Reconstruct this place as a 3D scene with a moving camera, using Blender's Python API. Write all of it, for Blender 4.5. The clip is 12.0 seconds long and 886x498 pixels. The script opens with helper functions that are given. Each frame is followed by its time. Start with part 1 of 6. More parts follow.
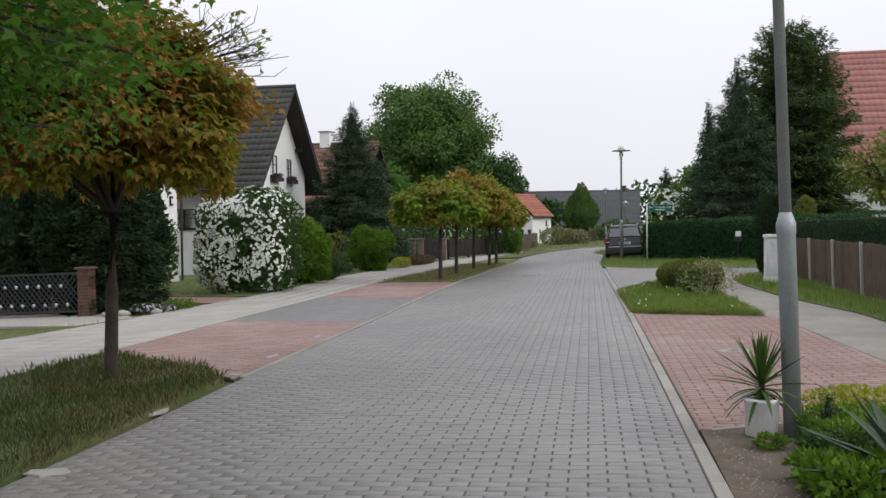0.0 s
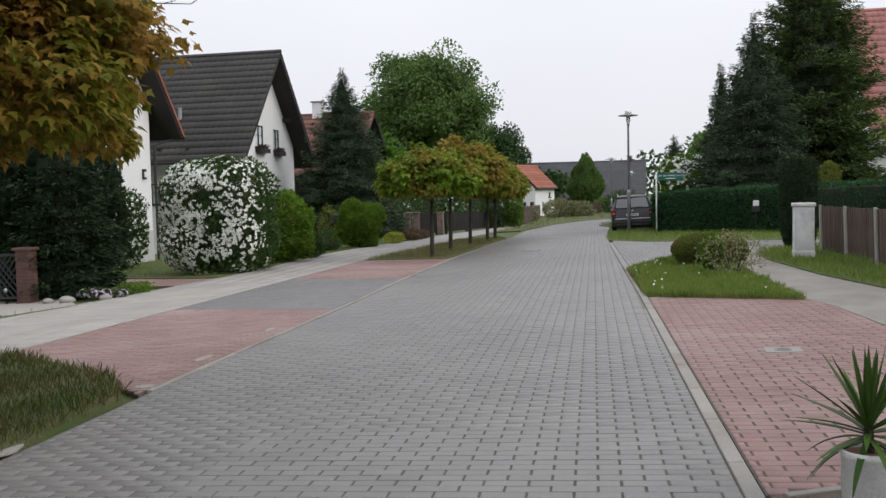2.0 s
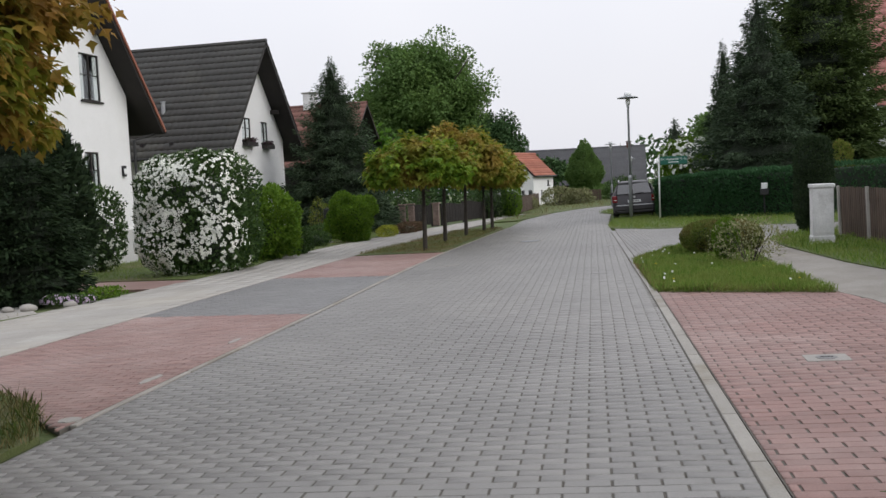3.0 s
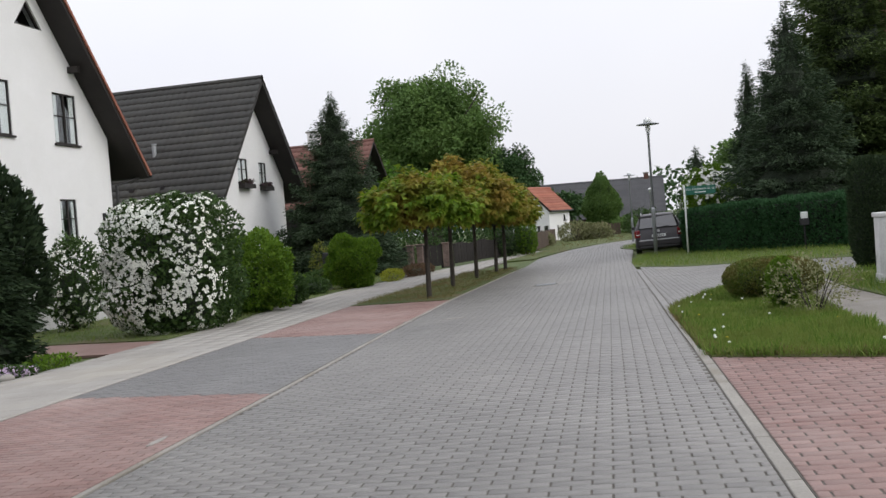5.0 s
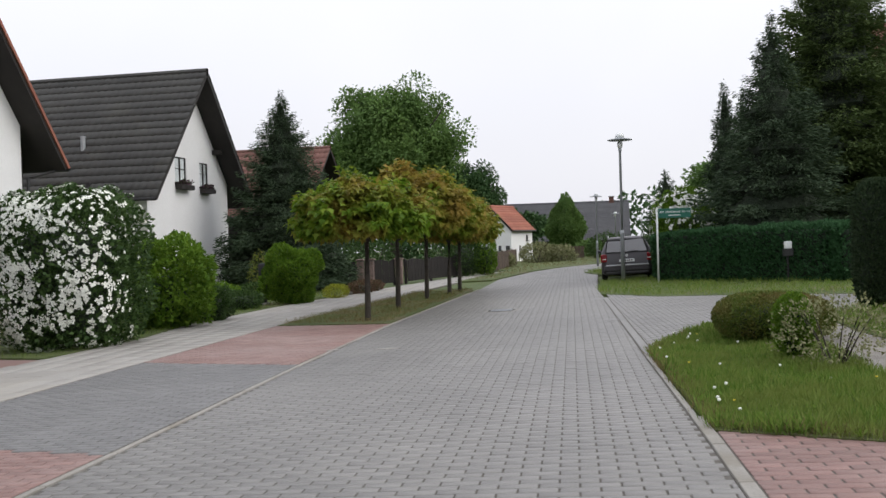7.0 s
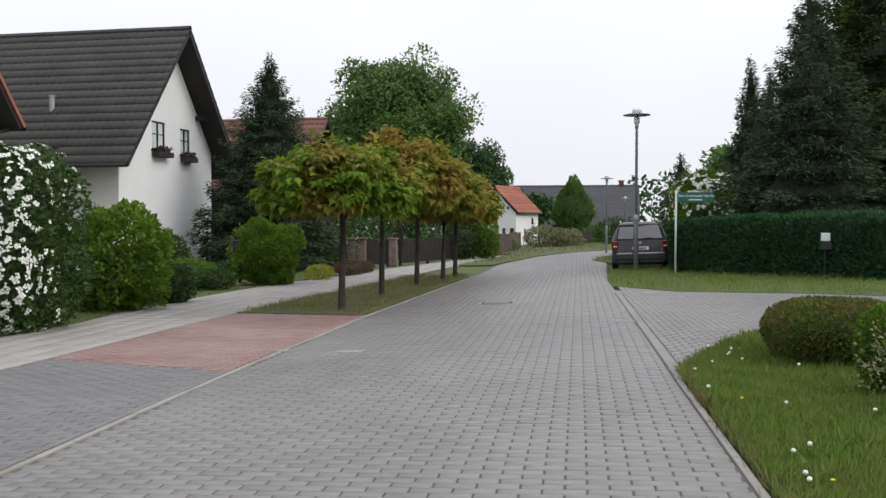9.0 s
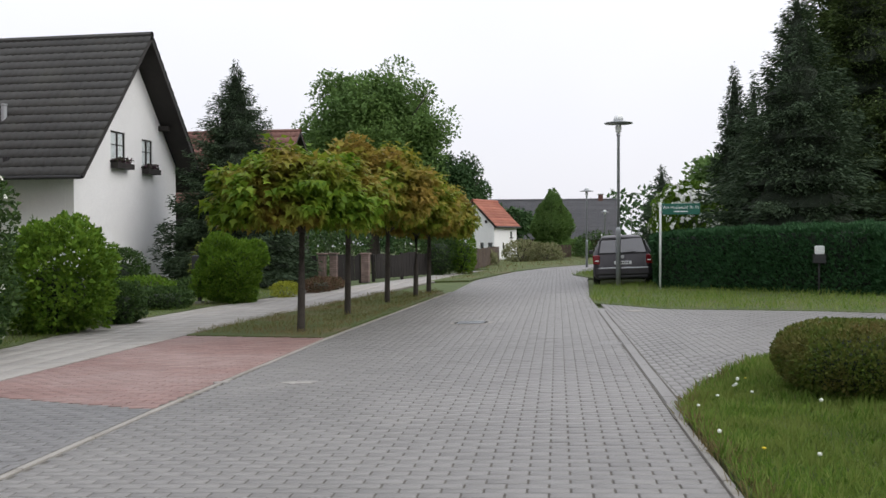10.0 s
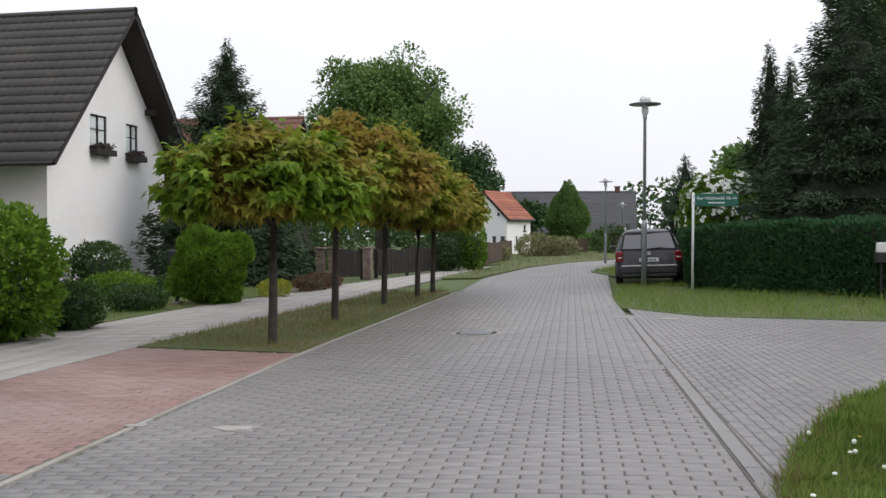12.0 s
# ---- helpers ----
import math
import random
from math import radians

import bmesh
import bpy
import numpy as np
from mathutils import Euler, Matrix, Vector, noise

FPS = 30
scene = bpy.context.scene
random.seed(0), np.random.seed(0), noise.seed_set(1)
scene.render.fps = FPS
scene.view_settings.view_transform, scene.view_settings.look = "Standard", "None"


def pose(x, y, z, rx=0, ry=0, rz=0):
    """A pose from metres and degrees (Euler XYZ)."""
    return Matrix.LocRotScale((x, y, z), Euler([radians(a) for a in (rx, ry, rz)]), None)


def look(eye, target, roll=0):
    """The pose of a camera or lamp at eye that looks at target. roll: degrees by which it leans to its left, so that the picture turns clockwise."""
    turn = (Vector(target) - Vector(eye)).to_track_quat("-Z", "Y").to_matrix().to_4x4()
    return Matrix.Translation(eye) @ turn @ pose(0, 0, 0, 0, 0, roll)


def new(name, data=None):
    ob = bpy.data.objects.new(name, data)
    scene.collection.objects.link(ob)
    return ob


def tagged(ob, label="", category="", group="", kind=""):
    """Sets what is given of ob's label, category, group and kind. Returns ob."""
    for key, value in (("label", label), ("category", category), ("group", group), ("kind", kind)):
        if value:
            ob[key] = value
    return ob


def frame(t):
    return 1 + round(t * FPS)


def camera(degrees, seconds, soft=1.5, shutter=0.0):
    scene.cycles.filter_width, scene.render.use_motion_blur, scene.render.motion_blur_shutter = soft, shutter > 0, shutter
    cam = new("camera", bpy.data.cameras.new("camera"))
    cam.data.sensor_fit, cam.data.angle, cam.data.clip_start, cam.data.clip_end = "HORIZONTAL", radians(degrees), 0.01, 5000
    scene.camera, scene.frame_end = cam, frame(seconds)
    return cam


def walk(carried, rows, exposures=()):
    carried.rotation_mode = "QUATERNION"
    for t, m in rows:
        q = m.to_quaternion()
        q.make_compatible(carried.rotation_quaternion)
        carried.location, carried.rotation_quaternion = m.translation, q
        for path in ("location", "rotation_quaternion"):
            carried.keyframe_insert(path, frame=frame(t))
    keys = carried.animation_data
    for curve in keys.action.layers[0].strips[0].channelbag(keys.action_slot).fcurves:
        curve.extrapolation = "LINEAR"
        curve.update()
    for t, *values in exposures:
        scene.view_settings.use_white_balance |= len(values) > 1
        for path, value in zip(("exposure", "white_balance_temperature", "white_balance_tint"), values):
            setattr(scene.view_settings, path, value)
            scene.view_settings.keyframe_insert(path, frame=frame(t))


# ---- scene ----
# The street and its gardens rise gently towards the east; houses, trees and posts stand upright on the slope.
SLOPE = Matrix.Rotation(radians(-1.9), 4, "Y")

cam = camera(53.0, 12.0)
PATH = [
    (0, (1.156, -0.305, 1.687), (0.743, 1.652, 1.639), -2.5),
    (0.5, (1.135, 0.422, 1.661), (0.728, 2.379, 1.633), -1.6),
    (1, (1.092, 1.029, 1.628), (0.757, 3.0, 1.591), -2.3),
    (1.5, (1.08, 1.631, 1.613), (0.626, 3.576, 1.515), -0.8),
    (2, (1.021, 2.161, 1.611), (0.596, 4.112, 1.505), -3.1),
    (2.5, (0.965, 2.704, 1.59), (0.481, 4.637, 1.426), -2.0),
    (3, (0.918, 3.53, 1.592), (0.491, 5.48, 1.465), -4.5),
    (3.2, (0.901, 3.803, 1.607), (0.431, 5.744, 1.505), -4.5),
    (4.8, (0.691, 5.827, 1.645), (0.21, 7.765, 1.536), -3.8),
    (5, (0.683, 6.13, 1.642), (0.224, 8.077, 1.602), -6.1),
    (5.5, (0.674, 6.834, 1.614), (0.22, 8.781, 1.569), -5.1),
    (6, (0.628, 7.577, 1.591), (0.244, 9.54, 1.56), -5.9),
    (6.5, (0.569, 8.219, 1.588), (0.22, 10.188, 1.558), -5.8),
    (6.7, (0.526, 8.487, 1.56), (0.151, 10.451, 1.552), -3.5),
    (8.3, (0.324, 10.653, 1.54), (-0.052, 12.617, 1.509), -4.4),
    (8.5, (0.328, 10.916, 1.521), (-0.057, 12.878, 1.484), -4.4),
    (9, (0.295, 11.623, 1.534), (-0.094, 13.584, 1.482), -1.8),
    (9.5, (0.279, 12.331, 1.497), (-0.024, 14.307, 1.426), -3.2),
    (10, (0.214, 13.0, 1.5), (-0.129, 14.971, 1.48), -2.0),
    (10.5, (0.149, 13.657, 1.461), (-0.176, 15.63, 1.405), -4.3),
    (11, (0.09, 14.366, 1.476), (-0.281, 16.328, 1.368), -1.7),
    (11.5, (0.024, 14.977, 1.514), (-0.255, 16.958, 1.484), -4.0),
    (12, (-0.024, 15.543, 1.521), (-0.397, 17.507, 1.486), -1.8),
]
walk(cam, [(t, SLOPE @ look(eye, target, roll)) for t, eye, target, roll in PATH],
     exposures=[(0, -0.05), (2.5, -0.1), (5.5, -0.03), (9.5, 0.02), (12, 0.06)])

# ---- light ----
world = bpy.data.worlds.new("world")
scene.world = world
world.use_nodes = True
wn = world.node_tree
wn.nodes.clear()
w_out = wn.nodes.new("ShaderNodeOutputWorld")
w_bg = wn.nodes.new("ShaderNodeBackground")
w_sky = wn.nodes.new("ShaderNodeTexSky")
w_sky.sky_type = "NISHITA"
w_sky.sun_disc = False
w_sky.sun_elevation = radians(38)
w_sky.sun_rotation = radians(99)
w_sky.air_density, w_sky.dust_density = 1.5, 4.0
w_gain = wn.nodes.new("ShaderNodeVectorMath")
w_gain.operation = "SCALE"
w_gain.inputs["Scale"].default_value = 0.09
w_noise = wn.nodes.new("ShaderNodeTexNoise")
w_noise.inputs["Scale"].default_value = 1.6
w_noise.inputs["Detail"].default_value = 4
w_ramp = wn.nodes.new("ShaderNodeValToRGB")
w_ramp.color_ramp.elements[0].position, w_ramp.color_ramp.elements[0].color = 0.3, (0.80, 0.81, 0.89, 1)
w_ramp.color_ramp.elements[1].position, w_ramp.color_ramp.elements[1].color = 0.75, (0.92, 0.92, 0.97, 1)
w_mix = wn.nodes.new("ShaderNodeMix")
w_mix.data_type = "RGBA"
w_mix.inputs["Factor"].default_value = 0.9
wn.links.new(w_sky.outputs[0], w_gain.inputs[0])
wn.links.new(w_noise.outputs["Fac"], w_ramp.inputs[0])
wn.links.new(w_gain.outputs[0], w_mix.inputs["A"])
wn.links.new(w_ramp.outputs[0], w_mix.inputs["B"])
wn.links.new(w_mix.outputs["Result"], w_bg.inputs["Color"])
wn.links.new(w_bg.outputs[0], w_out.inputs[0])
w_coord = wn.nodes.new("ShaderNodeTexCoord")
w_split = wn.nodes.new("ShaderNodeSeparateXYZ")
w_rise = wn.nodes.new("ShaderNodeMapRange")
for _n, _v in (("From Min", 0.0), ("From Max", 1.0), ("To Min", 1.06), ("To Max", 1.75)):
    w_rise.inputs[_n].default_value = _v
wn.links.new(w_coord.outputs["Generated"], w_split.inputs[0])
wn.links.new(w_split.outputs["Z"], w_rise.inputs["Value"])
wn.links.new(w_rise.outputs[0], w_bg.inputs["Strength"])

sun = new("sun", bpy.data.lights.new("sun", "SUN"))
sun.data.energy, sun.data.angle, sun.data.color = 1.3, radians(40), (1.0, 0.98, 0.95)
sun.matrix_basis = look((24, 16, 19), (0, 20, 0))

# ---- materials ----
def nodes_of(name):
    m = bpy.data.materials.new(name)
    m.use_nodes = True
    nt = m.node_tree
    return m, nt, nt.nodes["Principled BSDF"]


def add(nt, kind, **values):
    n = nt.nodes.new("ShaderNode" + kind)
    for key, v in values.items():
        n.inputs[key].default_value = v
    return n


def ramp(nt, source, stops):
    r = nt.nodes.new("ShaderNodeValToRGB")
    els = r.color_ramp.elements
    while len(els) < len(stops):
        els.new(0.5)
    for e, (p, c) in zip(els, stops):
        e.position, e.color = p, (*c, 1)
    nt.links.new(source, r.inputs[0])
    return r.outputs[0]


def blend(nt, fac, a, b, mode="MIX"):
    x = nt.nodes.new("ShaderNodeMix")
    x.data_type, x.blend_type = "RGBA", mode
    for socket, v in ((x.inputs["Factor"], fac), (x.inputs["A"], a), (x.inputs["B"], b)):
        if isinstance(v, (int, float)):
            socket.default_value = v
        elif isinstance(v, tuple):
            socket.default_value = (*v, 1)
        else:
            nt.links.new(v, socket)
    return x.outputs["Result"]


def noise_of(nt, scale, detail=4, rough=0.6, coords="Object"):
    tc = nt.nodes.new("ShaderNodeTexCoord")
    n = add(nt, "TexNoise", Scale=scale, Detail=detail, Roughness=rough)
    nt.links.new(tc.outputs[coords], n.inputs["Vector"])
    return n.outputs["Fac"]


def world_noise(nt, scale, detail=4, rough=0.6):
    g = nt.nodes.new("ShaderNodeNewGeometry")
    n = add(nt, "TexNoise", Scale=scale, Detail=detail, Roughness=rough)
    nt.links.new(g.outputs["Position"], n.inputs["Vector"])
    return n.outputs["Fac"]


def piece_random(nt):
    """One value a piece, be it an object or an island of a mesh."""
    g, o = nt.nodes.new("ShaderNodeNewGeometry"), nt.nodes.new("ShaderNodeObjectInfo")
    s = nt.nodes.new("ShaderNodeMath")
    s.operation = "ADD"
    nt.links.new(g.outputs["Random Per Island"], s.inputs[0])
    nt.links.new(o.outputs["Random"], s.inputs[1])
    f = nt.nodes.new("ShaderNodeMath")
    f.operation = "FRACT"
    nt.links.new(s.outputs[0], f.inputs[0])
    return f.outputs[0]


def bump(nt, b, height, strength=0.3, distance=0.01):
    n = add(nt, "Bump", Strength=strength, Distance=distance)
    nt.links.new(height, n.inputs["Height"])
    nt.links.new(n.outputs[0], b.inputs["Normal"])


def surface(name, a, b_col, scale=3.0, fine=60.0, rough=0.85, relief=0.3, distance=0.01, metal=0.0, stain=None, random=0.0):
    """Two tones at a coarse scale, grain at a fine one, with relief from the grain."""
    m, nt, b = nodes_of(name)
    coarse = world_noise(nt, scale, 5, 0.65)
    col = ramp(nt, coarse, [(0.3, a), (0.7, b_col)])
    grain = world_noise(nt, fine, 3, 0.7)
    g = ramp(nt, grain, [(0.25, (0.72, 0.72, 0.72)), (0.75, (1.2, 1.2, 1.2))])
    col = blend(nt, 0.75, col, g, "MULTIPLY")
    if stain:
        s = world_noise(nt, scale * 0.33, 6, 0.7)
        col = blend(nt, ramp(nt, s, [(0.52, (0, 0, 0)), (0.66, (1, 1, 1))]), col, stain)
    if random:
        r = ramp(nt, piece_random(nt), [(0.0, (1 - random,) * 3), (1.0, (1 + random,) * 3)])
        col = blend(nt, 1.0, col, r, "MULTIPLY")
    nt.links.new(col, b.inputs["Base Color"])
    b.inputs["Roughness"].default_value, b.inputs["Metallic"].default_value = rough, metal
    if relief:
        bump(nt, b, grain, relief, distance)
    return m


def leaf_material(name, tones, patch=None, patch_scale=0.8, rough=0.5, glow=0.3):
    """Leaves: a tone a leaf, patches of another tone over the crown, and light that passes through."""
    m, nt, b = nodes_of(name)
    r = piece_random(nt)
    step = 1.0 / max(1, len(tones) - 1)
    col = ramp(nt, r, [(i * step, c) for i, c in enumerate(tones)])
    if patch:
        n = world_noise(nt, patch_scale, 3, 0.6)
        col = blend(nt, ramp(nt, n, [(0.45, (0, 0, 0)), (0.62, (1, 1, 1))]), col, patch)
    nt.links.new(col, b.inputs["Base Color"])
    b.inputs["Roughness"].default_value = rough
    b.inputs["Specular IOR Level"].default_value = 0.14
    tr = nt.nodes.new("ShaderNodeBsdfTranslucent")
    nt.links.new(col, tr.inputs["Color"])
    mx = nt.nodes.new("ShaderNodeMixShader")
    mx.inputs[0].default_value = glow
    nt.links.new(b.outputs[0], mx.inputs[1])
    nt.links.new(tr.outputs[0], mx.inputs[2])
    nt.links.new(mx.outputs[0], nt.nodes["Material Output"].inputs["Surface"])
    return m


def weathered(m, scale, tone, low=0.45, high=0.7, share=0.5):
    """Broad uneven patches of dust or wear over a finished material."""
    nt = m.node_tree
    b = nt.nodes["Principled BSDF"]
    old = b.inputs["Base Color"].links[0].from_socket
    n = world_noise(nt, scale, 7, 0.72)
    fac = ramp(nt, n, [(low, (0, 0, 0)), (high, (share, share, share))])
    nt.links.new(blend(nt, fac, old, tone), b.inputs["Base Color"])
    return m


PAVER = surface("paver_grey", (0.160, 0.156, 0.148), (0.195, 0.190, 0.180), 0.35, 90, 0.52, 0.35, 0.004, stain=(0.225, 0.217, 0.203), random=0.085)
PAVER_RED = surface("paver_red", (0.205, 0.122, 0.106), (0.255, 0.156, 0.137), 0.7, 90, 0.66, 0.35, 0.004, stain=(0.29, 0.205, 0.182), random=0.13)
PAVER_DARK = surface("paver_dark", (0.14, 0.139, 0.137), (0.172, 0.17, 0.166), 0.6, 90, 0.55, 0.25, 0.004, random=0.1)
weathered(PAVER, 0.22, (0.25, 0.241, 0.226), 0.42, 0.68, 0.5)
weathered(PAVER, 1.9, (0.15, 0.145, 0.138), 0.55, 0.75, 0.35)
weathered(PAVER_RED, 0.5, (0.31, 0.24, 0.218), 0.45, 0.68, 0.5)
weathered(PAVER_RED, 2.6, (0.19, 0.125, 0.11), 0.55, 0.75, 0.35)
JOINT = surface("joint_sand", (0.092, 0.086, 0.074), (0.13, 0.119, 0.102), 2, 120, 0.95, 0.2)
CONCRETE = surface("concrete", (0.27, 0.257, 0.235), (0.33, 0.315, 0.29), 1.2, 70, 0.88, 0.3, 0.004, random=0.08)
SLAB = surface("slab_concrete", (0.29, 0.277, 0.252), (0.35, 0.337, 0.31), 0.6, 60, 0.9, 0.3, 0.005, stain=(0.33, 0.31, 0.27), random=0.06)
weathered(SLAB, 1.1, (0.24, 0.225, 0.20), 0.5, 0.72, 0.6)
GRAVEL = surface("gravel_path", (0.21, 0.195, 0.172), (0.30, 0.283, 0.255), 1.3, 45, 0.95, 0.8, 0.02, stain=(0.20, 0.175, 0.14))
SOIL = surface("soil", (0.10, 0.075, 0.055), (0.20, 0.16, 0.125), 4, 60, 0.98, 0.9, 0.03)
TURF = surface("turf", (0.06, 0.095, 0.02), (0.10, 0.125, 0.035), 1.1, 45, 0.95, 0.8, 0.03, stain=(0.13, 0.115, 0.055))
MEADOW = surface("meadow", (0.06, 0.09, 0.025), (0.10, 0.13, 0.04), 0.15, 8, 0.95, 0.6, 0.05)
STUCCO = surface("white_stucco", (0.76, 0.76, 0.76), (0.82, 0.82, 0.82), 0.5, 55, 0.9, 0.35, 0.006)
STUCCO_GREY = surface("grey_stucco", (0.46, 0.46, 0.45), (0.52, 0.52, 0.51), 0.5, 55, 0.9, 0.3, 0.006)
TILE_DARK = surface("tile_anthracite", (0.038, 0.039, 0.036), (0.058, 0.059, 0.054), 0.8, 25, 0.65, 0.2, 0.01, stain=(0.065, 0.066, 0.055), random=0.12)
TILE_RED = surface("tile_red", (0.30, 0.10, 0.065), (0.37, 0.145, 0.095), 0.8, 25, 0.75, 0.2, 0.01, random=0.15)
TILE_BROWN = surface("tile_brown", (0.15, 0.07, 0.055), (0.20, 0.095, 0.075), 0.8, 25, 0.75, 0.2, 0.01, random=0.15)
BARN_ROOF = surface("barn_roof", (0.075, 0.076, 0.082), (0.10, 0.10, 0.107), 0.5, 12, 0.75, 0.2, 0.02, random=0.08)
weathered(STUCCO, 0.35, (0.66, 0.66, 0.645), 0.5, 0.75, 0.5)
PILLAR_BRICK = surface("brick_pale_red", (0.17, 0.115, 0.10), (0.25, 0.18, 0.16), 3, 40, 0.9, 0.4, 0.01, random=0.2)
TILE_PINK = surface("tile_faded_red", (0.33, 0.135, 0.115), (0.40, 0.185, 0.16), 0.8, 25, 0.75, 0.2, 0.01, random=0.12)
KERB_OLD = surface("worn_kerb", (0.245, 0.233, 0.208), (0.315, 0.30, 0.272), 1.6, 70, 0.9, 0.4, 0.005, stain=(0.20, 0.18, 0.145), random=0.1)
BRICK = surface("brick_red", (0.075, 0.038, 0.03), (0.12, 0.058, 0.045), 2, 40, 0.9, 0.4, 0.01, random=0.2)
DARK_WOOD = surface("dark_wood", (0.011, 0.009, 0.008), (0.022, 0.017, 0.015), 2, 40, 0.7, 0.3, 0.01)
FENCE_WOOD = surface("fence_wood", (0.065, 0.043, 0.031), (0.10, 0.068, 0.05), 1.5, 50, 0.8, 0.4, 0.008, random=0.18)
BARK = surface("bark", (0.03, 0.025, 0.02), (0.06, 0.05, 0.04), 6, 40, 0.95, 0.9, 0.03)
STEEL = surface("galvanised_steel", (0.30, 0.32, 0.335), (0.36, 0.38, 0.39), 3, 80, 0.5, 0.1, 0.003, metal=0.35)
PLASTER_OLD = surface("weathered_concrete", (0.54, 0.54, 0.53), (0.68, 0.68, 0.67), 3, 50, 0.9, 0.5, 0.008, stain=(0.33, 0.33, 0.31))
PLASTIC_WHITE = surface("white_plastic", (0.66, 0.66, 0.65), (0.72, 0.72, 0.71), 6, 60, 0.45, 0.05, 0.002)
BLACK = surface("black_paint", (0.012, 0.012, 0.013), (0.022, 0.022, 0.023), 5, 60, 0.5, 0.1, 0.002)
RUBBER = surface("rubber", (0.012, 0.012, 0.012), (0.02, 0.02, 0.02), 8, 60, 0.9, 0.3, 0.004)
TERRACOTTA = surface("terracotta", (0.28, 0.12, 0.07), (0.34, 0.16, 0.10), 6, 60, 0.8, 0.2, 0.003)
SIGN_GREEN = surface("sign_green", (0.0, 0.085, 0.055), (0.003, 0.10, 0.064), 3, 30, 0.5, 0.02, 0.002)
SIGN_WHITE = surface("sign_white", (0.72, 0.74, 0.73), (0.76, 0.78, 0.77), 3, 30, 0.5, 0.02, 0.002)
LAMP_RED = surface("tail_light_red", (0.15, 0.006, 0.010), (0.19, 0.009, 0.012), 8, 60, 0.15, 0.02, 0.002)
ALU = surface("aluminium", (0.45, 0.46, 0.47), (0.52, 0.53, 0.54), 5, 60, 0.35, 0.05, 0.002, metal=0.8)
PETAL = surface("white_petal", (0.72, 0.74, 0.66), (0.80, 0.82, 0.76), 5, 30, 0.7, 0.05, 0.002)
PETAL_PURPLE = surface("lilac_petal", (0.45, 0.33, 0.50), (0.60, 0.50, 0.62), 9, 30, 0.7, 0.05, 0.002)
PETAL_YELLOW = surface("yellow_petal", (0.62, 0.48, 0.02), (0.70, 0.56, 0.03), 5, 30, 0.7, 0.05, 0.002)
CURTAIN = surface("curtain", (0.78, 0.78, 0.77), (0.85, 0.85, 0.84), 6, 40, 0.9, 0.2, 0.01)

CAR_PAINT, _nt, _b = nodes_of("car_paint")
_b.inputs["Base Color"].default_value = (0.026, 0.023, 0.027, 1)
_b.inputs["Metallic"].default_value, _b.inputs["Roughness"].default_value = 0.0, 0.5
_b.inputs["Coat Weight"].default_value = 0.2
bump(_nt, _b, noise_of(_nt, 400, 2), 0.03, 0.001)
GLASS = bpy.data.materials.new("window_glass")
GLASS.use_nodes = True
_nt = GLASS.node_tree
_clear, _shine = add(_nt, "BsdfTransparent", Color=(0.90, 0.93, 0.93, 1)), add(_nt, "BsdfGlossy", Roughness=0.03)
_mix = _nt.nodes.new("ShaderNodeMixShader")
_mix.inputs[0].default_value = 0.10
_nt.links.new(_clear.outputs[0], _mix.inputs[1])
_nt.links.new(_shine.outputs[0], _mix.inputs[2])
_nt.links.new(_mix.outputs[0], _nt.nodes["Material Output"].inputs["Surface"])

MAPLE = leaf_material("maple_leaf", [(0.10, 0.16, 0.017), (0.17, 0.225, 0.025), (0.24, 0.265, 0.036), (0.30, 0.25, 0.046)], (0.29, 0.21, 0.048), 0.9, 0.5, 0.42)
MAPLE_BRONZE = leaf_material("bronze_maple_leaf", [(0.10, 0.13, 0.015), (0.17, 0.18, 0.022), (0.25, 0.20, 0.032), (0.34, 0.21, 0.045)], (0.30, 0.17, 0.04), 1.1, 0.5, 0.5)
MAPLE_GREEN = leaf_material("maple_leaf_green", [(0.075, 0.15, 0.013), (0.125, 0.215, 0.019), (0.19, 0.275, 0.027)], (0.26, 0.20, 0.042), 0.75, 0.5, 0.42)
LIME_LEAF = leaf_material("lime_leaf", [(0.045, 0.11, 0.014), (0.07, 0.16, 0.02), (0.10, 0.205, 0.028)], None, 1, 0.55, 0.5)
OAK_LEAF = leaf_material("oak_leaf", [(0.08, 0.14, 0.038), (0.11, 0.19, 0.049), (0.145, 0.23, 0.062)], (0.12, 0.205, 0.062), 0.25, 0.65, 0.38)
WOOD_LEAF = leaf_material("woodland_leaf", [(0.038, 0.081, 0.030), (0.061, 0.115, 0.038)], None, 1, 0.7, 0.2)
SPRUCE = leaf_material("spruce_needles", [(0.040, 0.064, 0.036), (0.054, 0.084, 0.046), (0.072, 0.106, 0.056)], None, 1, 0.75, 0.15)
# Dark green for solid fillers: paints the shade deep inside crowns and shrubs.
FOLIAGE_SHADE = surface("inner_foliage_shade", (0.016, 0.025, 0.014), (0.030, 0.045, 0.024), 5, 30, 0.95, 0.8, 0.05)
SPRUCE_TIP = leaf_material("fir_needles", [(0.052, 0.082, 0.026), (0.072, 0.108, 0.034), (0.10, 0.14, 0.044)], None, 1, 0.75, 0.15)
THUJA = leaf_material("thuja_sprays", [(0.024, 0.066, 0.026), (0.034, 0.092, 0.036), (0.050, 0.122, 0.048)], None, 1, 0.65, 0.2)
THUJA_DARK = leaf_material("conifer_sprays", [(0.013, 0.025, 0.012), (0.021, 0.038, 0.016), (0.032, 0.052, 0.022)], None, 1, 0.7, 0.12)
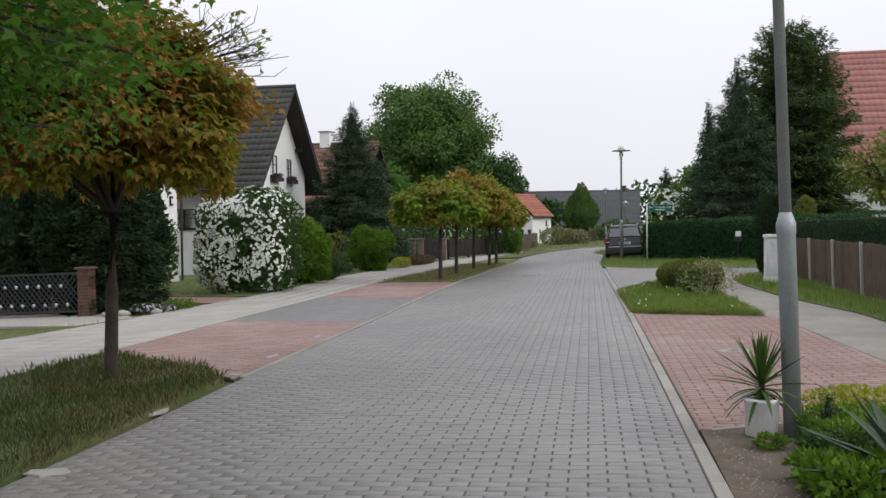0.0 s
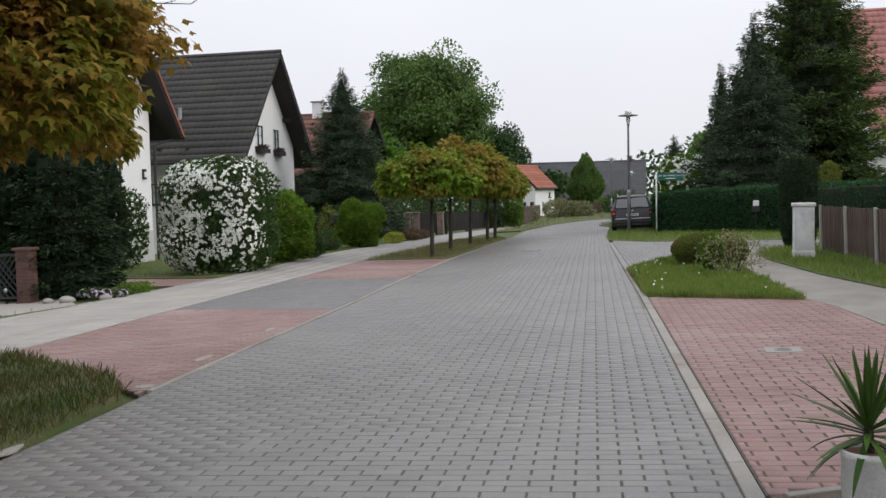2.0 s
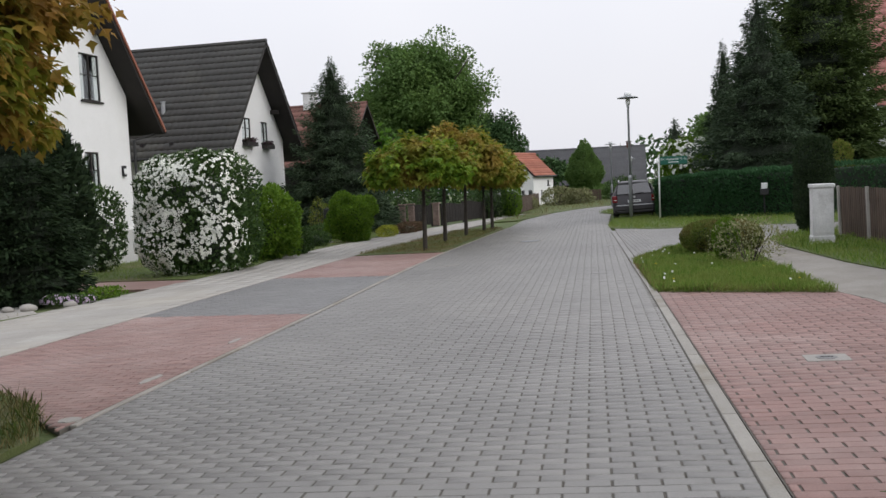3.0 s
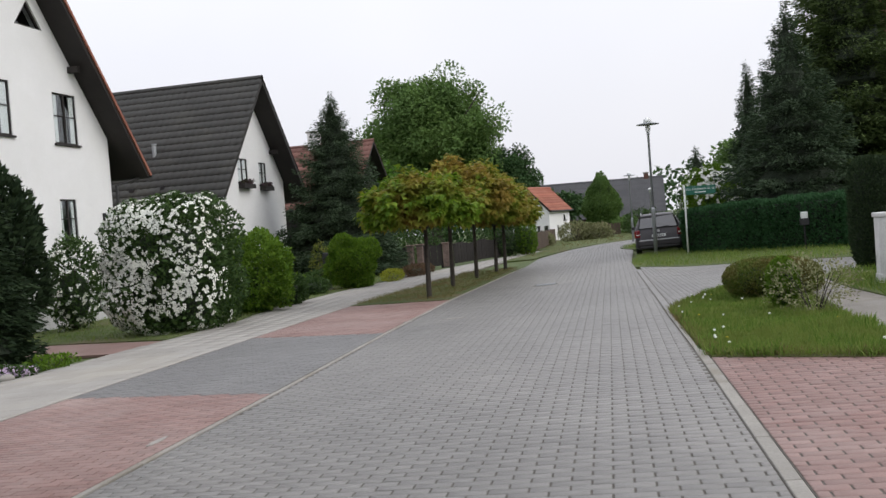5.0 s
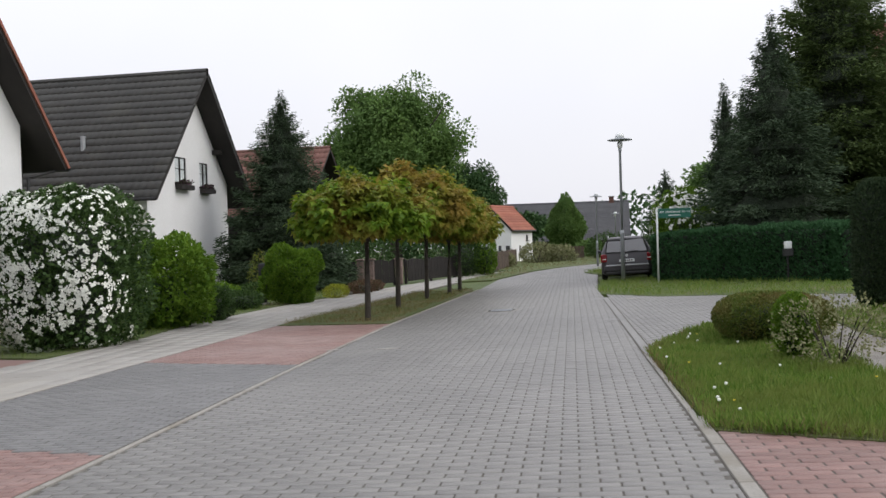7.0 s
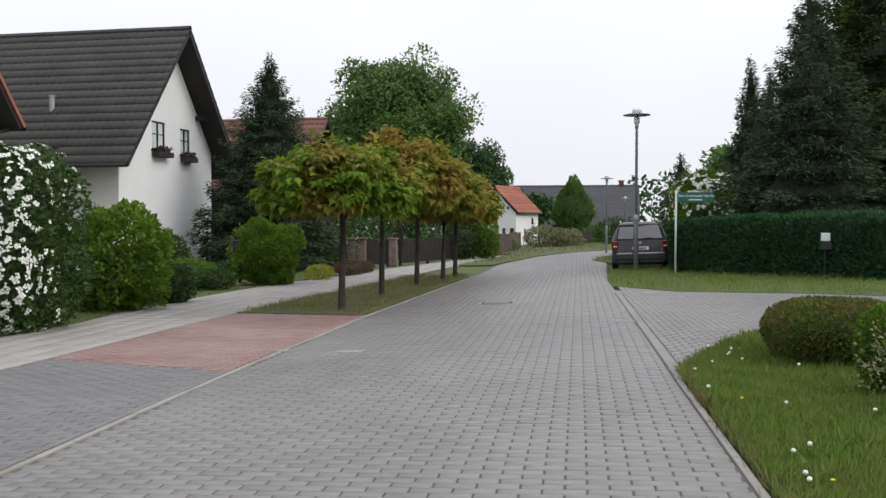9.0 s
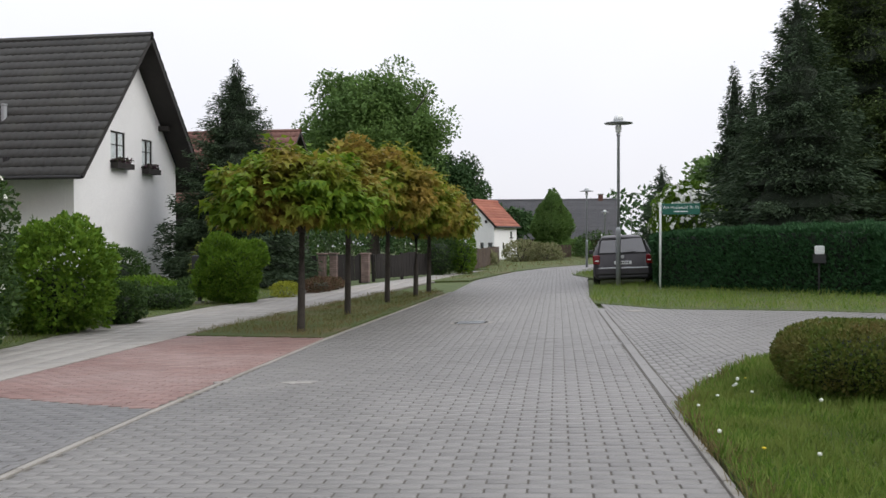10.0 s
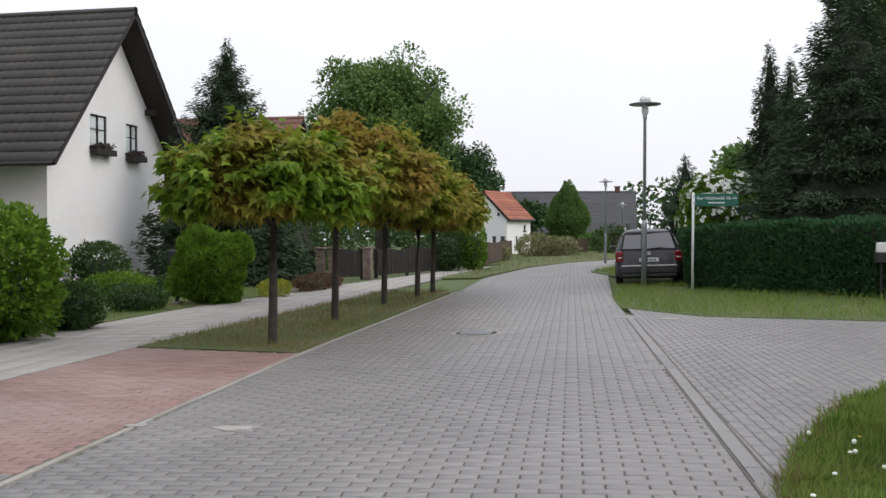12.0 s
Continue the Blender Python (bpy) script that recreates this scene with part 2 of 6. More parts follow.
COLUMN_LEAF = leaf_material("yew_sprays", [(0.018, 0.034, 0.016), (0.03, 0.052, 0.022), (0.045, 0.066, 0.03)], None, 1, 0.7, 0.12)
BOX_LEAF = leaf_material("box_leaf", [(0.06, 0.095, 0.018), (0.095, 0.14, 0.024), (0.14, 0.15, 0.036)], (0.15, 0.125, 0.042), 1.6, 0.6, 0.3)
SHRUB_LEAF = leaf_material("shrub_leaf", [(0.069, 0.138, 0.015), (0.106, 0.200, 0.020), (0.150, 0.237, 0.027)], None, 1, 0.55, 0.3)
DARK_LEAF = leaf_material("dark_shrub_leaf", [(0.031, 0.063, 0.020), (0.049, 0.091, 0.025), (0.070, 0.119, 0.034)], None, 1, 0.55, 0.2)
YELLOW_LEAF = leaf_material("yellow_shrub_leaf", [(0.25, 0.28, 0.03), (0.32, 0.34, 0.04)], None, 1, 0.55, 0.3)
FRUIT_LEAF = leaf_material("fruit_leaf", [(0.096, 0.144, 0.024), (0.156, 0.192, 0.036), (0.216, 0.204, 0.060)], None, 1, 0.55, 0.3)
PLANTER_LEAF = leaf_material("planter_leaf", [(0.05, 0.06, 0.03), (0.09, 0.07, 0.07), (0.12, 0.06, 0.09)], None, 1, 0.7, 0.2)
REED = leaf_material("dry_shrub_leaf", [(0.20, 0.21, 0.10), (0.28, 0.28, 0.16), (0.12, 0.14, 0.05)], None, 1, 0.7, 0.2)
RUST_LEAF = leaf_material("heather", [(0.09, 0.05, 0.035), (0.13, 0.08, 0.05), (0.07, 0.07, 0.03)], None, 1, 0.7, 0.2)
GRASS = leaf_material("grass_blade", [(0.08, 0.155, 0.022), (0.125, 0.215, 0.033), (0.175, 0.26, 0.05), (0.23, 0.27, 0.08)], (0.185, 0.235, 0.056), 1.6, 0.6, 0.32)
GRASS_DRY = leaf_material("dry_grass_blade", [(0.092, 0.109, 0.025), (0.149, 0.155, 0.046), (0.218, 0.184, 0.086)], (0.207, 0.155, 0.075), 0.7, 0.7, 0.25)
YUCCA_LEAF = leaf_material("yucca_leaf", [(0.045, 0.09, 0.02), (0.08, 0.15, 0.03)], None, 1, 0.4, 0.15)
AGAVE_LEAF = leaf_material("agave_leaf", [(0.035, 0.055, 0.035), (0.06, 0.085, 0.055)], None, 1, 0.45, 0.1)
# Rough green grass, its tones lowered to paint in the shade under the trees.
GRASS_SHADE = leaf_material("shaded_rough_grass_blade", [(0.026, 0.050, 0.008), (0.045, 0.072, 0.012), (0.070, 0.082, 0.019), (0.10, 0.088, 0.036)], (0.07, 0.07, 0.022), 1.1, 0.7, 0.2)

# ---- building helpers ----
def thing(name, place=(0, 0, 0), label="", category="", group="", kind="", turn=0.0, laid=False):
    """An Empty for a thing at a place given on the level plan: upright, or laid along the slope."""
    ob = new(name)
    ob.empty_display_size = 0.2
    if laid or kind:
        ob.matrix_basis = SLOPE @ pose(*place, 0, 0, turn)
    else:
        ob.matrix_basis = pose(*(SLOPE @ Vector(place)), 0, 0, turn)
    return tagged(ob, label, category, group, kind)


def finish(bm, name, material, smooth=False):
    me = bpy.data.meshes.new(name)
    bm.normal_update()
    bm.to_mesh(me)
    bm.free()
    me.materials.append(material)
    if smooth:
        me.polygons.foreach_set("use_smooth", [True] * len(me.polygons))
    return me


def part(name, bm, material, parent, label="", smooth=False):
    ob = new(name, bm if isinstance(bm, bpy.types.Mesh) else finish(bm, name, material, smooth))
    ob.parent = parent
    if label:
        ob["label"] = label
    return ob


def solid(name, bm, material, label, category="", kind="", group="", smooth=False):
    ob = new(name, bm if isinstance(bm, bpy.types.Mesh) else finish(bm, name, material, smooth))
    ob.matrix_basis = SLOPE
    return tagged(ob, label, category, group, kind)


def box(bm, lo, hi, bevel=0.0, turn=None):
    lo, hi = Vector(lo), Vector(hi)
    m = Matrix.Translation((lo + hi) / 2) @ Matrix.Diagonal((*(hi - lo), 1))
    out = bmesh.ops.create_cube(bm, size=1.0, matrix=(turn @ m) if turn else m)
    if bevel:
        edges = list({e for v in out["verts"] for e in v.link_edges})
        bmesh.ops.bevel(bm, geom=edges, offset=bevel, segments=2, affect="EDGES", profile=0.5)
    return bm


def boxed(lo, hi, bevel=0.0, turn=None):
    return box(bmesh.new(), lo, hi, bevel, turn)


def lathe(bm, profile, segments=20, at=(0, 0, 0)):
    """A turned body from rows of radius and height, closed at both ends."""
    rings = []
    for r, z in profile:
        rings.append([bm.verts.new((at[0] + r * math.cos(2 * math.pi * i / segments), at[1] + r * math.sin(2 * math.pi * i / segments), at[2] + z)) for i in range(segments)])
    for a, b in zip(rings, rings[1:]):
        for i in range(segments):
            j = (i + 1) % segments
            bm.faces.new((a[i], a[j], b[j], b[i]))
    bm.faces.new(rings[0][::-1])
    bm.faces.new(rings[-1])
    return bm


def limb(bm, points, radii, segments=7):
    """A tapered branch along points."""
    rings = []
    for i, p in enumerate(points):
        p = Vector(p)
        d = (Vector(points[min(i + 1, len(points) - 1)]) - Vector(points[max(i - 1, 0)])).normalized()
        q = d.to_track_quat("Z", "Y")
        rings.append([bm.verts.new(p + q @ Vector((radii[i] * math.cos(2 * math.pi * k / segments), radii[i] * math.sin(2 * math.pi * k / segments), 0))) for k in range(segments)])
    for a, b in zip(rings, rings[1:]):
        for k in range(segments):
            j = (k + 1) % segments
            bm.faces.new((a[k], a[j], b[j], b[k]))
    bm.faces.new(rings[-1])
    return bm


def plate(bm, corners, top, depth):
    """A flat slab with the given outline, its upper face at top."""
    up = [bm.verts.new((x, y, top)) for x, y in corners]
    low = [bm.verts.new((x, y, top - depth)) for x, y in corners]
    n = len(corners)
    bm.faces.new(up)
    for i in range(n):
        j = (i + 1) % n
        bm.faces.new((low[i], low[j], up[j], up[i]))
    bmesh.ops.recalc_face_normals(bm, faces=bm.faces)
    return bm


def quick_mesh(name, verts, faces, material, smooth=False):
    """A mesh from arrays: verts (n, 3), faces (m, k) of one size."""
    verts, faces = np.asarray(verts, np.float32), np.asarray(faces, np.int32)
    me = bpy.data.meshes.new(name)
    m, k = faces.shape
    me.vertices.add(len(verts))
    me.vertices.foreach_set("co", verts.ravel())
    me.loops.add(m * k)
    me.loops.foreach_set("vertex_index", faces.ravel())
    me.polygons.add(m)
    me.polygons.foreach_set("loop_start", np.arange(m, dtype=np.int32) * k)
    me.polygons.foreach_set("loop_total", np.full(m, k, np.int32))
    if smooth:
        me.polygons.foreach_set("use_smooth", np.ones(m, bool))
    me.materials.append(material)
    me.update(calc_edges=True)
    me.validate()
    return me


def unit(v):
    return v / np.maximum(np.linalg.norm(v, axis=-1, keepdims=True), 1e-9)


def scatter(name, shape, places, along, normal, size, material):
    """Leaves of one shape (verts with y along the leaf, faces) at places, each with its own direction, upper side and size."""
    tv, tf = np.array(shape[0], float), np.array(shape[1])
    y = unit(np.asarray(along, float))
    x = unit(np.cross(y, normal))
    z = np.cross(x, y)
    size = np.asarray(size, float).reshape(-1, 1, 1) * np.ones((len(places), 1, 1))
    v = tv[None, :, 0:1] * x[:, None] + tv[None, :, 1:2] * y[:, None] + tv[None, :, 2:3] * z[:, None]
    v = v * size + np.asarray(places)[:, None]
    f = tf[None] + (np.arange(len(places)) * len(tv))[:, None, None]
    return quick_mesh(name, v.reshape(-1, 3), f.reshape(-1, tf.shape[1]), material)


SPRAY = ([(0, 0, 0), (0.22, 0.45, 0.04), (0, 1, 0), (-0.22, 0.45, 0.04)], [(0, 1, 2, 3)])
NEEDLE = ([(0, 0, 0), (0.15, 0.4, 0.03), (0, 1, 0), (-0.15, 0.4, 0.03)], [(0, 1, 2, 3)])
OVAL = ([(0, 0, 0), (0.34, 0.4, 0.05), (0, 1, -0.06), (-0.34, 0.4, 0.05)], [(0, 1, 2, 3)])
PALM = ([(0, 0, 0), (0.52, 0.22, 0.0), (0.26, 0.42, 0.03), (0.40, 0.78, -0.05), (0, 1.0, -0.10), (-0.40, 0.78, -0.05), (-0.26, 0.42, 0.03), (-0.52, 0.22, 0.0)],
        [(0, 1, 2, 3), (0, 3, 4, 5), (0, 5, 6, 7)])
LOBED = ([(0, 0, 0), (0.50, 0.30, 0.0), (0.20, 0.50, 0.03), (0, 1.0, -0.10), (-0.20, 0.50, 0.03), (-0.50, 0.30, 0.0)], [(0, 1, 2, 3), (0, 3, 4, 5)])
BLADE = ([(-0.03, 0, 0), (0.03, 0, 0), (0.018, 0.6, 0.05), (-0.004, 1, 0.2)], [(0, 1, 2, 3)])
STAR = ([(0, 0, 0), (0.5, 0.1, 0.08), (0.38, 0.75, 0.1), (0, 1.0, 0.05), (-0.38, 0.75, 0.1), (-0.5, 0.1, 0.08)], [(0, 1, 2, 3), (0, 3, 4, 5)])


def ball_points(rng, n):
    v = unit(rng.normal(size=(n, 3)))
    return v


def lobed_points(rng, centre, radii, lobes, n, spread=0.62, size=(0.32, 0.5), low=-1.0):
    """Places in the outer shells of many overlapping clumps that fill an ellipsoid, and the way out of each."""
    centre, radii = np.array(centre, float), np.array(radii, float)
    d = ball_points(rng, lobes)
    d = d[d[:, 2] > low]
    mids = d * rng.uniform(0.45, 1.0, (len(d), 1)) * spread
    rad = rng.uniform(*size, len(d))
    pick = rng.integers(0, len(d), n)
    out = ball_points(rng, n)
    p = mids[pick] + out * rad[pick][:, None] * 1.05 * rng.uniform(0.0, 1.0, (n, 1)) ** 0.45
    return centre + p * radii, unit(out / radii)


def clumped_crown(rng, name, centre, radii, material, n_clumps=900, per=14, leaf=0.14, shape=None, droop=0.8, flat=0.5, low=-0.35):
    """A dense crown of leaf clumps near its outer skin, the leaves spread and drooping as on a pruned globe tree."""
    d = ball_points(rng, n_clumps * 2)
    d = d[d[:, 2] > low][:n_clumps]
    r = rng.uniform(0.0, 1.0, (len(d), 1)) ** 0.35
    wob = 1.0 + 0.30 * np.array([noise.noise(Vector(v * 2.3)) for v in d])[:, None] + 0.20 * np.array([noise.noise(Vector(v * 6.1)) for v in d])[:, None]
    mids = np.array(centre) + d * r * wob * np.array(radii)
    pick = np.repeat(np.arange(len(d)), per)
    n = len(pick)
    side = unit(rng.normal(size=(n, 3)) * [1, 1, flat] + d[pick] * 0.9)
    along = unit(side + np.array([0, 0, -droop]) + 0.2 * rng.normal(size=(n, 3)))
    places = mids[pick] + side * rng.uniform(0.02, 0.20, (n, 1))
    normal = unit(np.array([0, 0, 1.0]) + 0.35 * rng.normal(size=(n, 3)))
    return scatter(name, shape or PALM, places, along, normal, rng.uniform(0.7, 1.25, n) * leaf, material)


def tree(name, place, height, radii, crown_z, material, label, rng, leaves=6000, leaf=0.2, lobes=40, trunk=0.2, shape=OVAL, low=-1.0, size=(0.32, 0.5), limbs=9, category="tree", group="", spread=0.62):
    """A broadleaved tree: trunk with limbs into the crown, and a crown of many leaves in clumps."""
    t = thing(name, place, label, category, group)
    bm = bmesh.new()
    bend = rng.normal(size=2) * 0.15
    limb(bm, [(0, 0, -0.1), (bend[0] * 0.4, bend[1] * 0.4, crown_z * 0.45), (bend[0], bend[1], crown_z), (0, 0, height * 0.85)], [trunk * 1.25, trunk * 0.9, trunk * 0.65, trunk * 0.12])
    for k in range(limbs):
        a, up = rng.uniform(0, 2 * math.pi), rng.uniform(-0.3, 0.6)
        tip = (math.cos(a) * radii[0] * 0.75, math.sin(a) * radii[1] * 0.75, crown_z + up * radii[2])
        z0 = crown_z - radii[2] * rng.uniform(0.2, 0.75)
        limb(bm, [(bend[0] * 0.7, bend[1] * 0.7, z0), (tip[0] * 0.5, tip[1] * 0.5, (z0 + tip[2]) / 2 + 0.1 * radii[2]), tip], [trunk * 0.42, trunk * 0.25, trunk * 0.06], 5)
    part("trunk", bm, BARK, t, smooth=True)
    p, out = lobed_points(rng, (0, 0, crown_z), radii, lobes, leaves, spread, size, low)
    along = unit(out + rng.normal(size=p.shape) * 0.6 + [0, 0, -0.25])
    part("crown", scatter("crown", shape, p, along, unit(out + [0, 0, 0.8] + 0.4 * rng.normal(size=p.shape)), rng.uniform(0.7, 1.3, len(p)) * leaf, material), material, t)
    return t


def spruce(name, place, height, radius, material, label, rng, whorls=34, arms=12, base=0.25, tuft=0.175, category="tree", group="", lean=0.8):
    """A conifer: whorls of drooping boughs, each a flat fan of needle sprays, shorter towards a pointed top."""
    t = thing(name, place, label, category, group)
    part("trunk", limb(bmesh.new(), [(0, 0, -0.1), (0, 0, height * 0.5), (0, 0, height * 0.96)], [0.018 * height, 0.009 * height, 0.006]), BARK, t, smooth=True)
    # added solid cone, dark in colour to stand for shade behind the boughs
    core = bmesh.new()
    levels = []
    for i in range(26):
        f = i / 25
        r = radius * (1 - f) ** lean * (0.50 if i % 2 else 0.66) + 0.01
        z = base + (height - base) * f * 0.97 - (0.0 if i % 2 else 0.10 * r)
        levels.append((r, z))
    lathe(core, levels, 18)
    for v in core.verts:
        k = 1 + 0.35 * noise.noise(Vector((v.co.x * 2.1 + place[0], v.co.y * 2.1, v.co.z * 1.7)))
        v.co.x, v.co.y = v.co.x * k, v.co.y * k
    part("crown_shade_core", core, FOLIAGE_SHADE, t)
    P, A, N, S = [], [], [], []
    for w in range(whorls):
        f = w / (whorls - 1)
        z = base + (height - base) * (f ** 0.95)
        reach = radius * (1 - f) ** lean + 0.05
        for k in range(max(5, int(arms * (1 - 0.4 * f)))):
            a = rng.uniform(0, 2 * math.pi)
            ln = reach * rng.uniform(0.62, 1.12)
            n = max(12, int(92 * ln))
            s = rng.uniform(0.12, 1.0, n) ** 0.7
            lat = rng.normal(size=n) * 0.20 * ln * (1.1 - 0.75 * s)
            droop = 0.30 * (1 - f) - 0.25 * f
            zz = z + rng.uniform(-0.5, 0.5) * height / whorls + rng.normal(size=n) * 0.085 + ln * (0.10 * s - droop * s * s + 0.22 * np.maximum(0, s - 0.7)) - 0.25 * np.abs(lat)
            c, sn = math.cos(a), math.sin(a)
            P.append(np.stack([c * ln * s - sn * lat, sn * ln * s + c * lat, zz], 1))
            tilt = np.sign(lat) * rng.uniform(0.1, 0.9, n)
            A.append(np.stack([c - sn * tilt, sn + c * tilt, rng.uniform(-0.65, 0.3, n)], 1))
            S.append(tuft * rng.uniform(0.6, 1.4, n) * (0.6 + 0.4 * (1 - f)))
            N.append(np.tile([0.0, 0.0, 1.0], (n, 1)) + 0.6 * rng.normal(size=(n, 3)))
    tip = 30
    P.append(np.stack([np.zeros(tip), np.zeros(tip), height * rng.uniform(0.92, 1.0, tip)], 1))
    A.append(np.stack([rng.normal(size=tip) * 0.5, rng.normal(size=tip) * 0.5, np.ones(tip)], 1))
    N.append(rng.normal(size=(tip, 3))), S.append(np.full(tip, tuft * 0.7))
    part("crown", scatter("crown", NEEDLE, np.concatenate(P), np.concatenate(A), np.concatenate(N), np.concatenate(S), material), material, t)
    return t


def shell_points(rng, n, half, power=3.0):
    """Places on a rounded box (a superellipsoid) that stands on the ground, with outward ways."""
    half = np.array(half, float)
    d = unit(rng.normal(size=(n * 2, 3)))
    d = d / (np.abs(d) ** power).sum(1, keepdims=True) ** (1 / power)
    keep = rng.uniform(size=len(d)) < (np.linalg.norm(d, axis=1) / 1.75) ** 0.5 + 0.3
    d = d[keep][:n]
    out = unit(np.sign(d) * np.abs(d) ** (power - 1) / half)
    return d * half + [0, 0, half[2]], out


def bush(name, place, half, material, label, rng, n=4000, leaf=0.07, shape=OVAL, power=2.6, rough=0.12, up=0.3, turn=0.0, category="shrub", group="", flowers=None, bare=None):
    """A shrub: stems, an inner mass coloured dark for the shade within, and a ragged skin of leaves."""
    t = thing(name, place, label, category, group, turn=turn)
    bm = bmesh.new()
    for k in range(7):
        a = rng.uniform(0, 2 * math.pi)
        limb(bm, [(0.05 * math.cos(a), 0.05 * math.sin(a), -0.05), (half[0] * 0.4 * math.cos(a), half[1] * 0.4 * math.sin(a), half[2] * 0.8), (half[0] * 0.7 * math.cos(a), half[1] * 0.7 * math.sin(a), half[2] * 1.5)], [0.022 * max(half), 0.014 * max(half), 0.004], 5)
    part("stem", bm, BARK, t)
    if n >= 2500:
        # added filler body whose dark colour stands for shade behind the leaves
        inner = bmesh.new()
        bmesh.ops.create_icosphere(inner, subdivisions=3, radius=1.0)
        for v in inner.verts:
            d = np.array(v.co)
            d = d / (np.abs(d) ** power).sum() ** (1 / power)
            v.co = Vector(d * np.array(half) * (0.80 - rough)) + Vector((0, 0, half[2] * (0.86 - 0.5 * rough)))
        part("inner_shade_mass", inner, FOLIAGE_SHADE, t)
    p, out = shell_points(rng, n, half, power)
    big = np.array([noise.noise(Vector(q * (1.1 / max(half)) * 2.2) + Vector(place)) + 0.6 * noise.noise(Vector(q * 5.0 / max(half))) for q in p])[:, None]
    mid = np.array([0, 0, half[2]])
    depth = rng.uniform(0.0, 1.0, (n, 1)) ** 2 * 0.35
    p = mid + (p - mid) * (1 + rough * big - depth)
    p[:, 2] = np.maximum(p[:, 2], 0.01)
    along = unit(out + [0, 0, up] + 0.55 * rng.normal(size=p.shape))
    part("foliage", scatter("foliage", shape, p, along, unit(out + 0.5 * rng.normal(size=p.shape)), rng.uniform(0.6, 1.35, n) * leaf, material), material, t)
    if flowers:
        count, size, petal, where = flowers
        q, o = shell_points(rng, count, half, power)
        b2 = np.array([noise.noise(Vector(v * (1.1 / max(half)) * 2.2) + Vector(place)) + 0.6 * noise.noise(Vector(v * 5.0 / max(half))) for v in q])[:, None]
        keep = np.array([noise.noise(Vector(v) * 1.7 + Vector((3, 1, 7))) + rng.uniform(-0.35, 0.35) > where for v in q])
        if bare:
            keep &= (q[:, 0] * bare[0] + q[:, 1] * bare[1]) / half[0] + rng.normal(size=len(q)) * 0.2 < 0.52
        q = mid + (q - mid) * (1.015 + rough * b2)
        q[:, 2] = np.maximum(q[:, 2], 0.03)
        q, o = q[keep], o[keep]
        per = 7
        qq, oo = np.repeat(q, per, 0), np.repeat(o, per, 0)
        spin = unit(np.cross(oo, rng.normal(size=qq.shape)))
        part("blossom", scatter("blossom", STAR, qq + spin * rng.uniform(0, 0.6, (len(qq), 1)) * size, spin, unit(oo + 0.4 * rng.normal(size=qq.shape)), rng.uniform(0.6, 1.2, len(qq)) * size, petal), petal, t)
    return t


def sprayed_block(name, place, half, material, label, rng, n, tuft, power=8.0, turn=0.0, rough=0.05, category="hedge", core_mat=None):
    """A clipped hedge or topiary: a core coloured dark for the shade inside, and a close skin of small sprays."""
    t = thing(name, place, label, category, turn=turn, laid=category == "hedge")
    bm = bmesh.new()
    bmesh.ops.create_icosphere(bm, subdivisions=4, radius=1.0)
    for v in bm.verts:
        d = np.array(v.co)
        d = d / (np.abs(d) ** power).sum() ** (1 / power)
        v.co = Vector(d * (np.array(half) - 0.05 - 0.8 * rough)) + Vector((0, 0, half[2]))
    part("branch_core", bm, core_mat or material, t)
    p, out = shell_points(rng, n, half, power)
    big = np.array([noise.noise(Vector(q * 1.3)) + 0.7 * noise.noise(Vector(q * 4.0)) for q in p])[:, None]
    p = p + out * rough * big - out * rng.uniform(0, 0.06, (n, 1))
    p[:, 2] = np.maximum(p[:, 2], 0.0)
    along = unit(out * 0.8 + [0, 0, 0.7] + 0.5 * rng.normal(size=p.shape))
    part("foliage", scatter("foliage", SPRAY, p, along, unit(out + 0.5 * rng.normal(size=p.shape)), rng.uniform(0.6, 1.4, n) * tuft, material), material, t)
    return t


def inside(x, y, poly):
    """Which of the points lie inside an outline."""
    c = np.zeros(len(x), bool)
    for (x0, y0), (x1, y1) in zip(poly, poly[1:] + poly[:1]):
        c ^= ((y0 > y) != (y1 > y)) & (x < (x1 - x0) * (y - y0) / (y1 - y0 + 1e-12) + x0)
    return c


def grass(name, poly, count, height, rng, material, label, z=0.02, holes=()):
    xs, ys = [c[0] for c in poly], [c[1] for c in poly]
    x, y = rng.uniform(min(xs), max(xs), count * 3), rng.uniform(min(ys), max(ys), count * 3)
    k = inside(x, y, poly)
    for hx, hy, r in holes:
        k &= (x - hx) ** 2 + (y - hy) ** 2 > r * r
    x, y = x[k][:count], y[k][:count]
    n = len(x)
    x, y = x + rng.normal(size=n) * 0.035, y + rng.normal(size=n) * 0.035
    tall = np.array([0.6 * noise.noise(Vector((a * 0.9, b * 0.9, 2.0))) + 1.1 * max(0.0, noise.noise(Vector((a * 3.7, b * 3.7, 5.0)))) for a, b in zip(x, y)])
    p = np.stack([x, y, np.full(n, z)], 1)
    along = unit(np.stack([rng.normal(size=n) * 0.45, rng.normal(size=n) * 0.45, np.ones(n)], 1))
    me = scatter(name, BLADE, p, along, unit(rng.normal(size=(n, 3)) + [0, 0, 0.1]), height * rng.uniform(0.45, 1.2, n) * (1 + 0.8 * tall), material)
    return solid(name, me, material, label, "grass", "stuff")

# ---- ground, road and paving ----
rng = np.random.default_rng(7)

bm = bmesh.new()
plate(bm, [(-400, -120), (400, -120), (400, 500), (-400, 500)], -0.06, 0.5)
solid("ground", bm, MEADOW, "grassy soil ground reaching out to the horizon", "ground", "structure")

